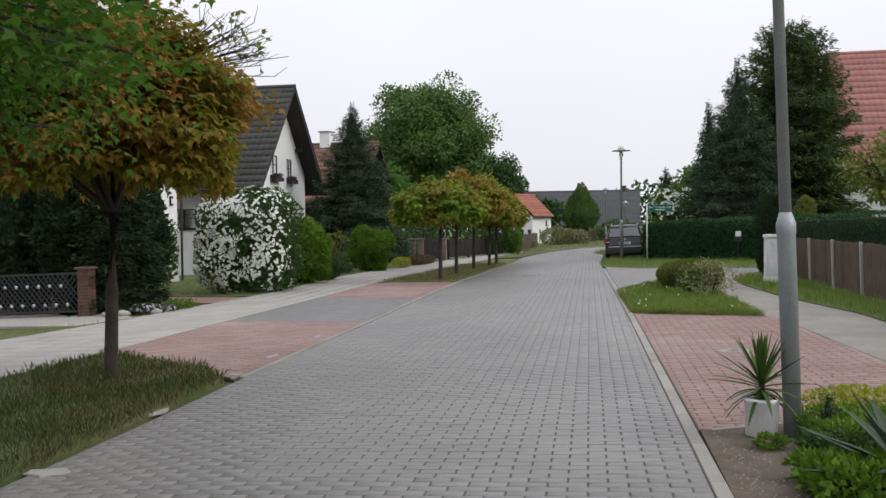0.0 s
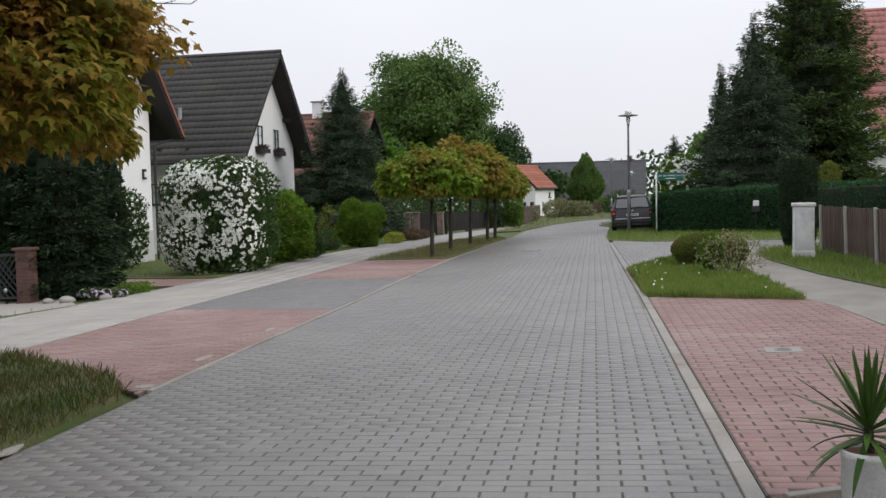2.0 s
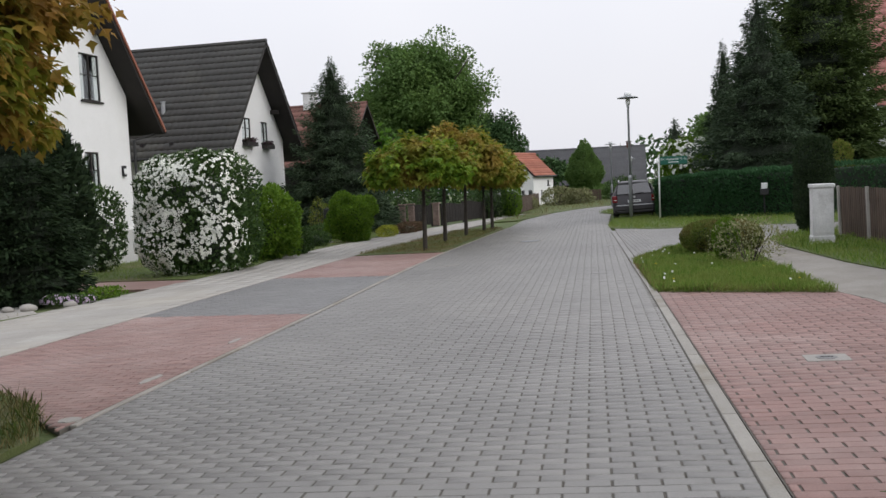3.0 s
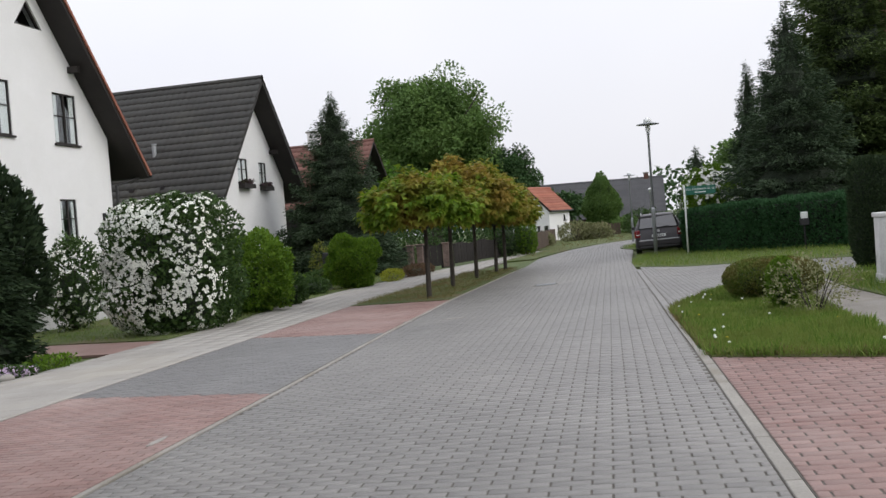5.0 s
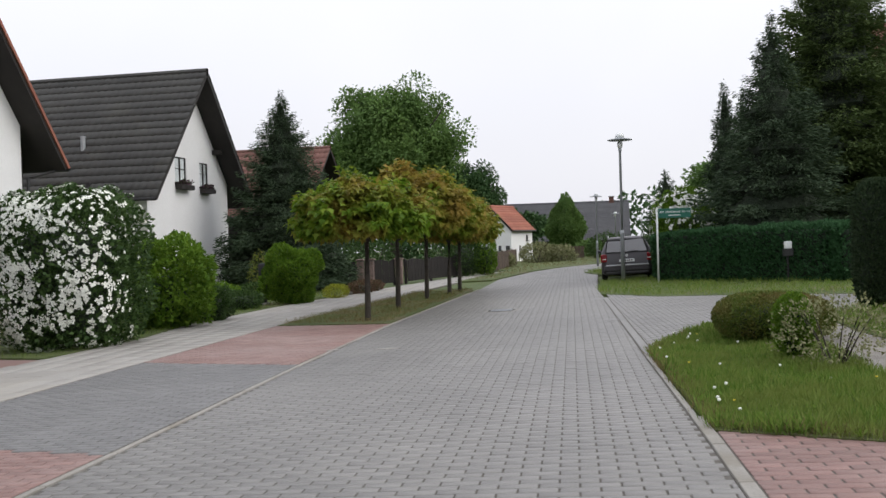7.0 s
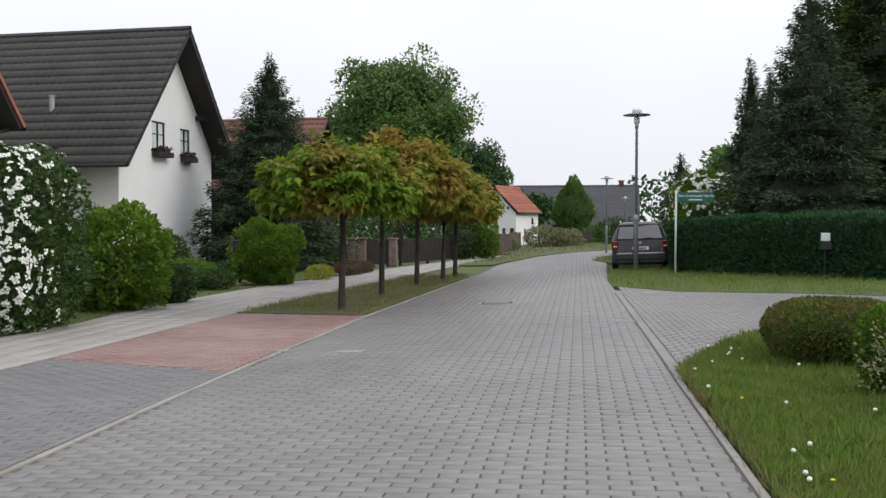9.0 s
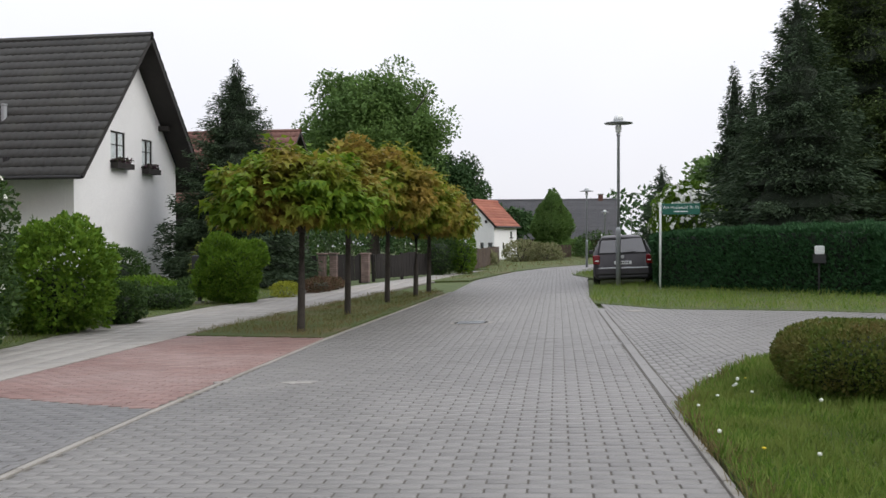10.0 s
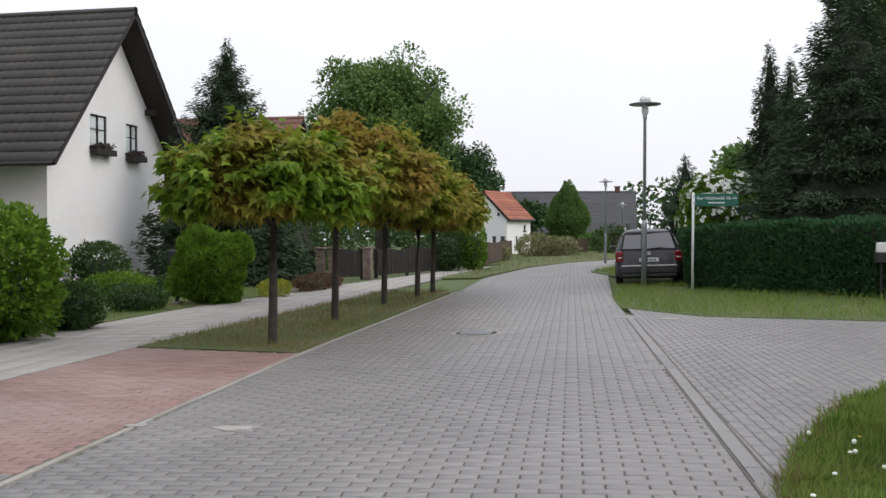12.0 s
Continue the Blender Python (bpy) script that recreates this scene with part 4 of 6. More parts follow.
    return h


def window(house, rect, to, planter):
    """A window in an opening: frame with mullion, pane, sill, curtain, and a planter box where there is one."""
    a, b, c, d = rect

    def bar(lo, hi, w0, w1):
        bm = bmesh.new()
        pts = [to(x, y, w) for w in (w0, w1) for x, y in ((lo[0], lo[1]), (hi[0], lo[1]), (hi[0], hi[1]), (lo[0], hi[1]))]
        v = [bm.verts.new(p) for p in pts]
        for q in ((0, 1, 2, 3), (7, 6, 5, 4), (0, 4, 5, 1), (1, 5, 6, 2), (2, 6, 7, 3), (3, 7, 4, 0)):
            bm.faces.new([v[i] for i in q])
        bmesh.ops.recalc_face_normals(bm, faces=bm.faces)
        return bm

    t = 0.05
    w = part("window", bar((a, b), (a + t, d), 0.03, 0.09), DARK_WOOD, house, "dark framed casement window")
    part("window_frame", bar((c - t, b), (c, d), 0.03, 0.09), DARK_WOOD, w)
    part("window_frame", bar((a + t, b), (c - t, b + t), 0.032, 0.088), DARK_WOOD, w)
    part("window_frame", bar((a + t, d - t), (c - t, d), 0.032, 0.088), DARK_WOOD, w)
    mx = (a + c) / 2
    if c - a > 0.6:
        part("mullion", bar((mx - 0.035, b + t), (mx + 0.035, d - t), 0.028, 0.060), DARK_WOOD, w)
    zz = b + (d - b) * 0.55
    part("glazing_bar", bar((a + t, zz - 0.015), (c - t, zz + 0.015), 0.034, 0.05), DARK_WOOD, w)
    pane = part("pane", bar((a + t, b + t), (c - t, d - t), 0.052, 0.058), GLASS, w)
    pane.visible_shadow = False
    cw = (c - a) * (0.48 if planter else 0.24)
    part("curtain", bar((a + t, b + t), (a + cw, d - t), 0.07, 0.078), CURTAIN, w)
    part("curtain", bar((c - cw, b + t), (c - t, d - t), 0.07, 0.078), CURTAIN, w)
    part("window_sill", bar((a - 0.06, b - 0.06), (c + 0.06, b), -0.07, 0.12), DARK_WOOD, w)
    if planter:
        pb = part("planter_box", bar((a - 0.05, b - 0.26), (c + 0.12, b - 0.07), -0.30, -0.03), DARK_WOOD, w, "dark wooden window box")
        r2 = np.random.default_rng(int(abs(a) * 97))
        n = 160
        p = np.stack([r2.uniform(a, c, n), r2.uniform(b - 0.08, b + 0.08, n), r2.uniform(-0.28, -0.06, n)], 1)
        q = np.array([to(*v) for v in p])
        part("planting", scatter("planting", OVAL, q, unit(r2.normal(size=q.shape) + [0, 0, 0.6]), r2.normal(size=q.shape), np.full(n, 0.11), PLANTER_LEAF), PLANTER_LEAF, pb)


h1 = gable_house("house", (-16.63, 27.75, 0), 0, 4.6, 11.0, 4.66, 12.0, 1.1, 0.8, STUCCO, TILE_RED, "white rendered house with dark boarded gable and red roof edge",
                 [(1.95, 5.52, 3.05, 7.07), (1.90, 2.50, 2.68, 3.83), (-1.4, 5.6, 0.1, 7.15), (-0.75, 2.50, 0.35, 3.83)], edge_mat=TILE_RED, plinth=1.15, courses=20, attic=[(0.55, 8.85), (1.75, 8.85), (1.15, 9.65)])
part("downpipe", limb(bmesh.new(), [(0.1, 4.75, 0), (0.1, 4.75, 4.3), (0.4, 5.6, 4.55)], [0.05, 0.05, 0.05], 8), BLACK, h1)
wl = part("wall_lamp", boxed((0.0, 3.98, 3.02), (0.10, 4.16, 3.40), 0.02), BLACK, h1, "dark wall lantern")
part("lamp_glass", boxed((0.02, 3.99, 3.10), (0.108, 4.15, 3.30), 0.01), SIGN_WHITE, wl, "milky lantern glass")
part("corner_post", boxed((-1.2, 4.62, 0), (-0.1, 4.8, 5.2), 0.02), DARK_WOOD, h1, "dark boarded corner of the porch")
h2 = gable_house("house", (-16.4, 42.6, 0), 0, 3.5, 11.0, 3.93, 9.2, 0.95, 0.9, STUCCO, TILE_DARK, "white rendered gabled house with dark grey tiled roof",
                 [(-1.28, 4.66, -0.33, 5.70, True), (0.85, 4.60, 1.62, 5.62, True)], [(-1, -4.2, 2.05, -2.9, 3.0)], plinth=0.3, courses=17)
vent = part("vent_pipe", lathe(bmesh.new(), [(0.09, 0), (0.09, 0.55), (0.11, 0.56), (0.11, 0.62)], 12, (-3.0, -2.75, 5.85)), STEEL, h2, "grey roof vent")
part("antenna_pole", lathe(bmesh.new(), [(0.05, 0), (0.05, 0.5)], 8, (-8.5, 0, 9.15)), BLACK, h2)
for xx in (-2.0, -3.4, -5.2):
    part("snow_guard", boxed((xx - 0.09, -4.1, 4.40), (xx + 0.09, -3.95, 4.58), 0.01), BLACK, h2)
gable_house("house", (-17.3, 61.5, 0), 0, 3.9, 10.0, 3.8, 8.0, 0.9, 0.85, DARK_WOOD, TILE_BROWN, "house with brown tiled roof, dark gable and white chimney",
            [(-0.5, 4.6, 0.5, 5.7)], chimney=(-3.2, 8.85, 0.75, STUCCO), gable_mat=DARK_WOOD, courses=12)
gable_house("house", (-8.3, 74.0, 0), -110, 1.62, 3.6, 2.38, 4.15, 0.2, 0.15, STUCCO, TILE_RED, "small white house with an orange tiled roof at the bend",
            [(0.55, 0.55, 0.80, 1.25), (1.15, 0.50, 1.48, 1.25)], [(1, -1.55, 0.6, -1.3, 1.25), (1, -2.85, 1.6, -2.5, 2.0)], courses=9)
gable_house("barn", (2.0, 105, 0), 0, 5.6, 16.0, 1.05, 5.0, 0.5, 0.3, BRICK, BARN_ROOF, "long brick barn with dark grey roof at the street end",
            [], [(-1, -6, 0.2, -5.2, 0.8)], courses=30, wave=0.006, chimney=(-1.5, 5.5, 0.5, BRICK))
gable_house("house", (12.2, 52.5, 0), 180, 4.6, 12.0, 3.9, 10.3, 0.9, 0.5, STUCCO, TILE_PINK, "white house with red tiled roof behind conifers",
            [(-0.6, 5.0, 0.6, 6.3), (1.4, 1.0, 2.6, 2.3)], courses=18)

# ---- trees ----
def globe_maple(name, place, crown, radii, material, label, rng, clumps, group="", trunk=0.10, lean=(0, 0), leaf=0.15, per=14, shape=None):
    t = thing(name, place, label, "tree", group)
    cx, cy, cz = crown
    bm = limb(bmesh.new(), [(0, 0, -0.05), (lean[0] * 0.5, lean[1] * 0.5, cz * 0.35), (lean[0], lean[1], cz - radii[2] * 0.75), (cx, cy, cz)], [trunk * 1.15, trunk, trunk * 0.85, trunk * 0.5], 9)
    for k in range(9):
        a = 2 * math.pi * k / 9 + rng.uniform(-0.2, 0.2)
        tip = (cx + math.cos(a) * radii[0] * 0.8, cy + math.sin(a) * radii[1] * 0.8, cz + rng.uniform(-0.35, 0.4) * radii[2])
        limb(bm, [(lean[0], lean[1], cz - radii[2] * 0.75), ((cx + tip[0]) / 2, (cy + tip[1]) / 2, cz - 0.1 * radii[2]), tip], [trunk * 0.5, trunk * 0.3, 0.012], 5)
    part("trunk", bm, BARK, t, smooth=True)
    part("crown", clumped_crown(rng, "crown", crown, radii, material, clumps, per, leaf, shape, low=-0.8 if radii[0] > 2 else -0.5), material, t)
    return t


tr = np.random.default_rng(21)
near_maple = globe_maple("maple_tree", (-5.16, 9.51, 0.03), (-0.1, -0.5, 3.02), (1.87, 1.65, 1.34), MAPLE_BRONZE, "globe maple with bronze and green spring leaves in rough grass", tr, 4600, "street maples", 0.075, (0.02, 0.1), 0.105, 15, LOBED)
ROW = [((-4.87, 27.65), (-0.12, 0.1, 2.26), (1.36, 1.4, 0.76), MAPLE_GREEN), ((-5.0, 31.0), (0.35, 0, 2.55), (1.30, 1.3, 0.90), MAPLE), ((-4.96, 34.4), (0.25, 0, 2.35), (1.25, 1.4, 0.85), MAPLE),
       ((-4.63, 36.3), (0.0, 0, 2.2), (1.05, 1.1, 0.82), MAPLE), ((-4.55, 37.75), (0.15, 0.2, 2.12), (1.02, 1.1, 0.80), MAPLE)]
for (x, y), crown, radii, mat in ROW:
    globe_maple("maple_tree", (x, y, 0.02), crown, radii, mat, "small globe maple with yellow green leaves in a grass bed", tr, 1500, "street maples", 0.062, (0.02, 0.02), 0.15, 14, LOBED)

tw = bmesh.new()
leafy = []
for k in range(34):
    a0, tip = Vector((-4.6, 9.7, 3.5)), Vector((tr.uniform(-4.3, -3.0), tr.uniform(9.0, 10.4), tr.uniform(3.7, 4.4)))
    mid = (a0 + tip) / 2 + Vector((0, 0, 0.12))
    limb(tw, [a0, mid, tip], [0.014, 0.009, 0.004], 5)
    for j in range(5):
        q = mid.lerp(tip, tr.uniform(0.2, 1.0))
        e = q + Vector((tr.uniform(-0.1, 0.35), tr.uniform(-0.2, 0.2), tr.uniform(0.0, 0.25)))
        limb(tw, [q, e], [0.005, 0.002], 4)
        leafy.append(e)
bmesh.ops.translate(tw, vec=(5.16, -9.51, -0.03), verts=tw.verts)
part("twig", tw, BARK, near_maple, "bare upper twigs")
q = np.repeat(np.array(leafy[::3]), 2, 0) - [-5.16, 9.51, 0.03]
yl_part = part("young_leaf", scatter("young_leaf", OVAL, q, unit(tr.normal(size=q.shape)), unit(tr.normal(size=q.shape) + [0, 0, 1]), np.full(len(q), 0.09), FRUIT_LEAF), FRUIT_LEAF, near_maple)
yl_part["kind"] = "stuff"

# lime tree whose low boughs hang beside the path at the start
t = thing("lime_tree", (-4.0, 2.7, 0.0), "lime tree with fresh green leaves and low boughs", "tree")
bm = limb(bmesh.new(), [(0, 0, -0.05), (0.05, 0, 1.6), (0, 0.1, 4.4), (0, 0, 8.6)], [0.19, 0.16, 0.11, 0.02], 9)
P = []
for k in range(190):
    a = tr.uniform(0, 2 * math.pi) if k > 46 else tr.uniform(0.0, 1.4)
    z0 = tr.uniform(4.6, 8.2) if k > 76 else tr.uniform(2.35, 4.9) if k > 4 else tr.uniform(1.75, 2.0)
    ln = tr.uniform(1.6, 3.2) * (0.5 if k <= 4 else 1.45 if 4.6 < z0 < 7 else 1.0)
    tip = Vector((math.cos(a) * ln, math.sin(a) * ln, z0 + tr.uniform(-0.55, 0.35)))
    mid = Vector((tip.x * 0.5, tip.y * 0.5, z0 + 0.25))
    limb(bm, [(0, 0.05, z0 - 0.3), mid, tip], [0.045, 0.025, 0.006], 5)
    s = tr.uniform(0.3, 1.05, 640)
    c = (1 - s)[:, None] ** 2 * np.array([0, 0.05, z0 - 0.3]) + 2 * ((1 - s) * s)[:, None] * np.array(mid) + (s ** 2)[:, None] * np.array(tip)
    P.append(c + tr.normal(size=c.shape) * [0.18, 0.18, 0.12])
part("trunk", bm, BARK, t, smooth=True)
P = np.concatenate(P)
part("crown", scatter("crown", LOBED, P, unit(tr.normal(size=P.shape) * [1, 1, 0.4] + [0.25, 0.1, -0.5]), unit(tr.normal(size=P.shape) * 0.4 + [0, 0, 1]), tr.uniform(0.045, 0.08, len(P)), LIME_LEAF), LIME_LEAF, t)

tree("oak_tree", (-19.0, 88, 0), 17.2, (7.6, 7.2, 7.7), 9.8, OAK_LEAF, "tall spreading oak in full green leaf behind the houses", tr, 90000, 0.30, 170, 0.5, size=(0.14, 0.25), spread=0.84)
tree("oak_tree", (-12.3, 88, 0), 10.0, (4.4, 4.0, 4.8), 5.0, WOOD_LEAF, "dark green broadleaved tree beside the oak", tr, 36000, 0.26, 110, 0.3, size=(0.16, 0.26), spread=0.78)
tree("oak_tree", (-8.2, 92, 0), 5.2, (3.2, 3.0, 2.2), 2.9, WOOD_LEAF, "low dark green tree behind the white house", tr, 5000, 0.42, 30, 0.3)
tree("birch_tree", (-18.5, 66, 0), 8.0, (3.6, 3.4, 3.0), 4.6, LIME_LEAF, "bright green tree behind the brown roof", tr, 6000, 0.35, 30, 0.2)
tree("locust_tree", (5.2, 51.0, 0), 5.3, (1.7, 1.6, 1.75), 3.45, OAK_LEAF, "light green broadleaved tree behind the hedge", tr, 7000, 0.22, 36, 0.12)
tree("apple_tree", (6.95, 21.6, 0), 3.7, (1.5, 1.4, 1.15), 2.5, FRUIT_LEAF, "garden apple tree with thin yellow green leaves", tr, 2600, 0.11, 34, 0.09, limbs=18, size=(0.2, 0.36))

spruce("spruce_tree", (-12.95, 44.0, 0), 8.15, 3.1, SPRUCE, "dark blue green spruce before a gabled house", tr, 50, 17, 0.35, lean=0.85)
spruce("spruce_tree", (5.5, 38.4, 0), 8.0, 3.1, SPRUCE, "tall dark spruce behind the clipped hedge", tr, 44, 15, 0.4, group="garden conifers", lean=1.05)
spruce("fir_tree", (8.1, 41.6, 0), 9.9, 3.2, SPRUCE_TIP, "broad round topped olive green fir behind the hedge", tr, 50, 19, 0.4, 0.23, group="garden conifers", lean=0.36)
spruce("cypress_tree", (5.05, 46.6, 0), 7.3, 1.25, SPRUCE, "slim ragged conifer behind the hedge", tr, 46, 12, 0.3, 0.18, group="garden conifers")
spruce("cypress_tree", (6.0, 48.2, 0), 7.05, 1.25, SPRUCE, "slim ragged conifer behind the hedge", tr, 46, 12, 0.3, 0.18, group="garden conifers")
spruce("spruce_tree", (3.5, 61, 0), 4.9, 1.5, SPRUCE, "small dark spruce in the distance", tr, 26, 10, 0.3)

# distant woods closing the view
def woodland(name, x0, x1, y, high, rng, label, count):
    x = rng.uniform(x0, x1, count)
    mids = np.stack([x, y + rng.uniform(-6, 6, count), rng.uniform(0.2, 0.72, count) * high * (0.75 + 0.35 * np.sin(x * 0.21) * np.cos(x * 0.083))], 1)
    n = count * 48
    pick = rng.integers(0, count, n)
    out = ball_points(rng, n)
    p = mids[pick] + out * rng.uniform(0.8, 1.7, (n, 1)) * [1.2, 1.2, 1.0]
    p[:, 2] = np.abs(p[:, 2])
    return solid(name, scatter(name, OVAL, p, unit(out + 0.5 * rng.normal(size=p.shape)), unit(out + [0, 0, 0.6]), rng.uniform(0.5, 0.9, n), WOOD_LEAF), WOOD_LEAF, label, "woodland", "stuff")


woodland("woodland", -70, 60, 128, 8.4, tr, "far belt of green woodland", 330)
woodland("woodland", -75, -24, 92, 8.5, tr, "green woodland behind the west gardens", 160)
woodland("woodland", 8, 60, 72, 6.5, tr, "green trees behind the east gardens", 150)
woodland("woodland", -60, -29, 30, 6, tr, "trees behind the west houses", 90)

# ---- hedges and shrubs ----
sh = np.random.default_rng(5)
# near-black green: shade between the sprays, put into the core's colour
HEDGE_SHADE = surface("hedge_inner_shade", (0.008, 0.014, 0.008), (0.014, 0.024, 0.012), 3, 40, 0.95, 0.3)
sprayed_block("hedge", (4.2, 35.55, 0), (3.25, 0.55, 0.745), THUJA, "clipped dark green thuja hedge behind a grass verge", sh, 46000, 0.10, 9, -47.7, 0.08, core_mat=HEDGE_SHADE)
sprayed_block("hedge", (13.0, 33.2, 0), (7.0, 0.55, 0.755), THUJA, "clipped thuja hedge along the side street", sh, 30000, 0.11, 12, 0, 0.07, core_mat=HEDGE_SHADE)
sprayed_block("hedge", (2.35, 40.5, 0), (0.5, 2.6, 0.72), THUJA, "clipped thuja hedge beside the parked car", sh, 16000, 0.07, 8, 0, 0.05, core_mat=HEDGE_SHADE)
sprayed_block("columnar_yew", (4.88, 25.1, 0), (0.40, 0.40, 1.10), COLUMN_LEAF, "clipped round topped columnar conifer", sh, 22000, 0.055, 3.6, 0, 0.03, "shrub", HEDGE_SHADE)
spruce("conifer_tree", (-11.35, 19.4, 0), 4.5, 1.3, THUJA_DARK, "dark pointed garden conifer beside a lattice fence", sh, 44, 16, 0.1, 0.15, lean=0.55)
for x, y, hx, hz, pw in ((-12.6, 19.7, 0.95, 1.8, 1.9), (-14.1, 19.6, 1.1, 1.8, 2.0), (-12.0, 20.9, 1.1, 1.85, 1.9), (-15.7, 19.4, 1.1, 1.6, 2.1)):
    sprayed_block("conifer_shrub", (x, y, 0), (hx, 0.95, hz), THUJA_DARK, "dark bushy conifer beside a garden fence", sh, 12500, 0.16, pw, 0, 0.32, "shrub", HEDGE_SHADE)
cone = bush("hornbeam_tree", (-3.55, 88, 0), (1.75, 1.7, 2.8), OAK_LEAF, "upright cone shaped green tree before the barn", sh, 26000, 0.16, power=1.3, rough=0.12, category="tree")
for ob in cone.children:
    if ob.name.startswith("foliage"):
        co = np.zeros(len(ob.data.vertices) * 3, np.float32)
        ob.data.vertices.foreach_get("co", co)
        co = co.reshape(-1, 3)
        s = np.clip(co[:, 2] / 5.6, 0, 1)
        co[:, 2] = 5.6 * s ** 1.25
        co[:, :2] *= (1.25 - 0.45 * s)[:, None]
        ob.data.vertices.foreach_set("co", co.ravel())
sprayed_block("topiary_hedge", (-9.6, 35.6, 0), (0.83, 0.78, 0.86), SHRUB_LEAF, "rounded clipped green hedge block by the footpath", sh, 17000, 0.10, 2.5, 0, 0.26, "shrub", HEDGE_SHADE)
bush("flowering_shrub", (-10.12, 24.7, 0), (1.42, 1.2, 1.55), DARK_LEAF, "large rounded shrub covered in white blossom", sh, 22000, 0.085, power=3.8, rough=0.13, flowers=(7600, 0.042, PETAL, -0.08), bare=(0.9, 0.42))
bush("flowering_shrub", (-14.8, 27.4, 0), (0.8, 0.7, 1.25), DARK_LEAF, "upright shrub with white blossom against a white wall", sh, 5000, 0.09, power=2.0, rough=0.25, flowers=(420, 0.05, PETAL, -0.1))
bush("leafy_shrub", (-9.95, 28.3, 0), (1.05, 0.9, 1.02), SHRUB_LEAF, "bright green leafy shrub beside the footpath", sh, 15000, 0.09, power=2.4, rough=0.30)
bush("leafy_shrub", (-9.6, 30.0, 0), (0.5, 0.45, 0.42), DARK_LEAF, "low dark green shrub by the footpath", sh, 3500, 0.07, rough=0.2)
bush("low_shrub", (-10.5, 33.75, 0), (0.66, 0.55, 0.28), DARK_LEAF, "low cushion shaped green shrub", sh, 3500, 0.06)
bush("leafy_shrub", (-15.2, 39.8, 0), (0.85, 0.7, 0.78), DARK_LEAF, "dark green shrub before the white gable", sh, 4500, 0.09, rough=0.2)
bush("leafy_shrub", (-12.6, 40.6, 0), (0.45, 0.45, 0.8), FRUIT_LEAF, "slender young shrub with light leaves", sh, 900, 0.08, rough=0.3)
bush("low_shrub", (-13.2, 37.6, 0), (0.9, 0.5, 0.35), SHRUB_LEAF, "low green perennial shrub in the garden", sh, 2500, 0.08, rough=0.25)
bush("low_shrub", (-11.6, 38.6, 0), (0.9, 0.5, 0.32), DARK_LEAF, "low green perennial shrub in the garden", sh, 2500, 0.08, rough=0.25)
bush("low_shrub", (-8.75, 37.6, 0), (0.42, 0.4, 0.22), YELLOW_LEAF, "small yellow green cushion shrub", sh, 1600, 0.05)
bush("low_shrub", (-8.6, 40.6, 0), (0.5, 1.6, 0.2), RUST_LEAF, "low brown heather bed by the footpath", sh, 3000, 0.07, rough=0.25)
bush("box_shrub", (2.50, 21.4, 0.01), (0.74, 0.82, 0.315), BOX_LEAF, "mounded clipped box shrub on the grass island", sh, 26000, 0.034, power=2.6, rough=0.05)
bush("leafy_shrub", (2.40, 19.45, 0.03), (0.22, 0.22, 0.37), SHRUB_LEAF, "small bright green egg shaped shrub on the island", sh, 9000, 0.028, power=2.2, rough=0.10)
bush("twiggy_shrub", (2.72, 18.9, 0.03), (0.52, 0.45, 0.36), REED, "sparse twiggy shrub with pale leaves", sh, 1500, 0.04, rough=0.45)
bush("flowering_shrub", (3.15, 43.6, 0), (1.15, 1.0, 1.5), SHRUB_LEAF, "snowball shrub with white flower heads behind the hedge", sh, 9000, 0.11, rough=0.25, flowers=(420, 0.105, PETAL, -0.3))
sprayed_block("golden_conifer", (7.45, 34.4, 0), (0.42, 0.42, 1.12), FRUIT_LEAF, "narrow golden green conifer behind the thuja hedge", sh, 6000, 0.09, 1.8, 0, 0.12, "shrub", HEDGE_SHADE)
bush("leafy_shrub", (-5.6, 51.5, 0), (0.5, 0.8, 0.95), SHRUB_LEAF, "ivy green garden shrub at the pavement", sh, 3000, 0.1, rough=0.15)
bush("leafy_shrub", (-6.6, 51.0, 0), (0.8, 0.9, 1.0), DARK_LEAF, "dark green garden shrub behind a fence", sh, 3500, 0.1, rough=0.2)
for x, y, hx, hz, mat, lab in ((-4.4, 68, 1.2, 0.62, REED, "dry looking olive shrub by the bend"), (-3.0, 68, 1.0, 0.5, REED, "pale feathery shrub by the bend"), (-1.2, 76, 1.0, 0.62, OAK_LEAF, "green shrub by the bend"),
                               (-6.6, 62, 1.4, 0.4, REED, "rough shrub beside a garden fence"), (0.2, 71, 1.4, 0.8, DARK_LEAF, "dark shrub beyond the bend"), (4.0, 66, 1.6, 0.9, DARK_LEAF, "dark hedge shrub beyond the parked car"),
                               (-11.5, 52.5, 1.4, 1.3, DARK_LEAF, "dark shrub behind the brown fence"), (-8.2, 56.5, 1.6, 1.2, DARK_LEAF, "dark shrub in a garden"), (-13.5, 55, 2.0, 1.6, DARK_LEAF, "dark green shrub in a back garden")):
    bush("leafy_shrub", (x, y, 0), (hx, hx * 0.8, hz), mat, lab, sh, 2200, 0.13, rough=0.3)

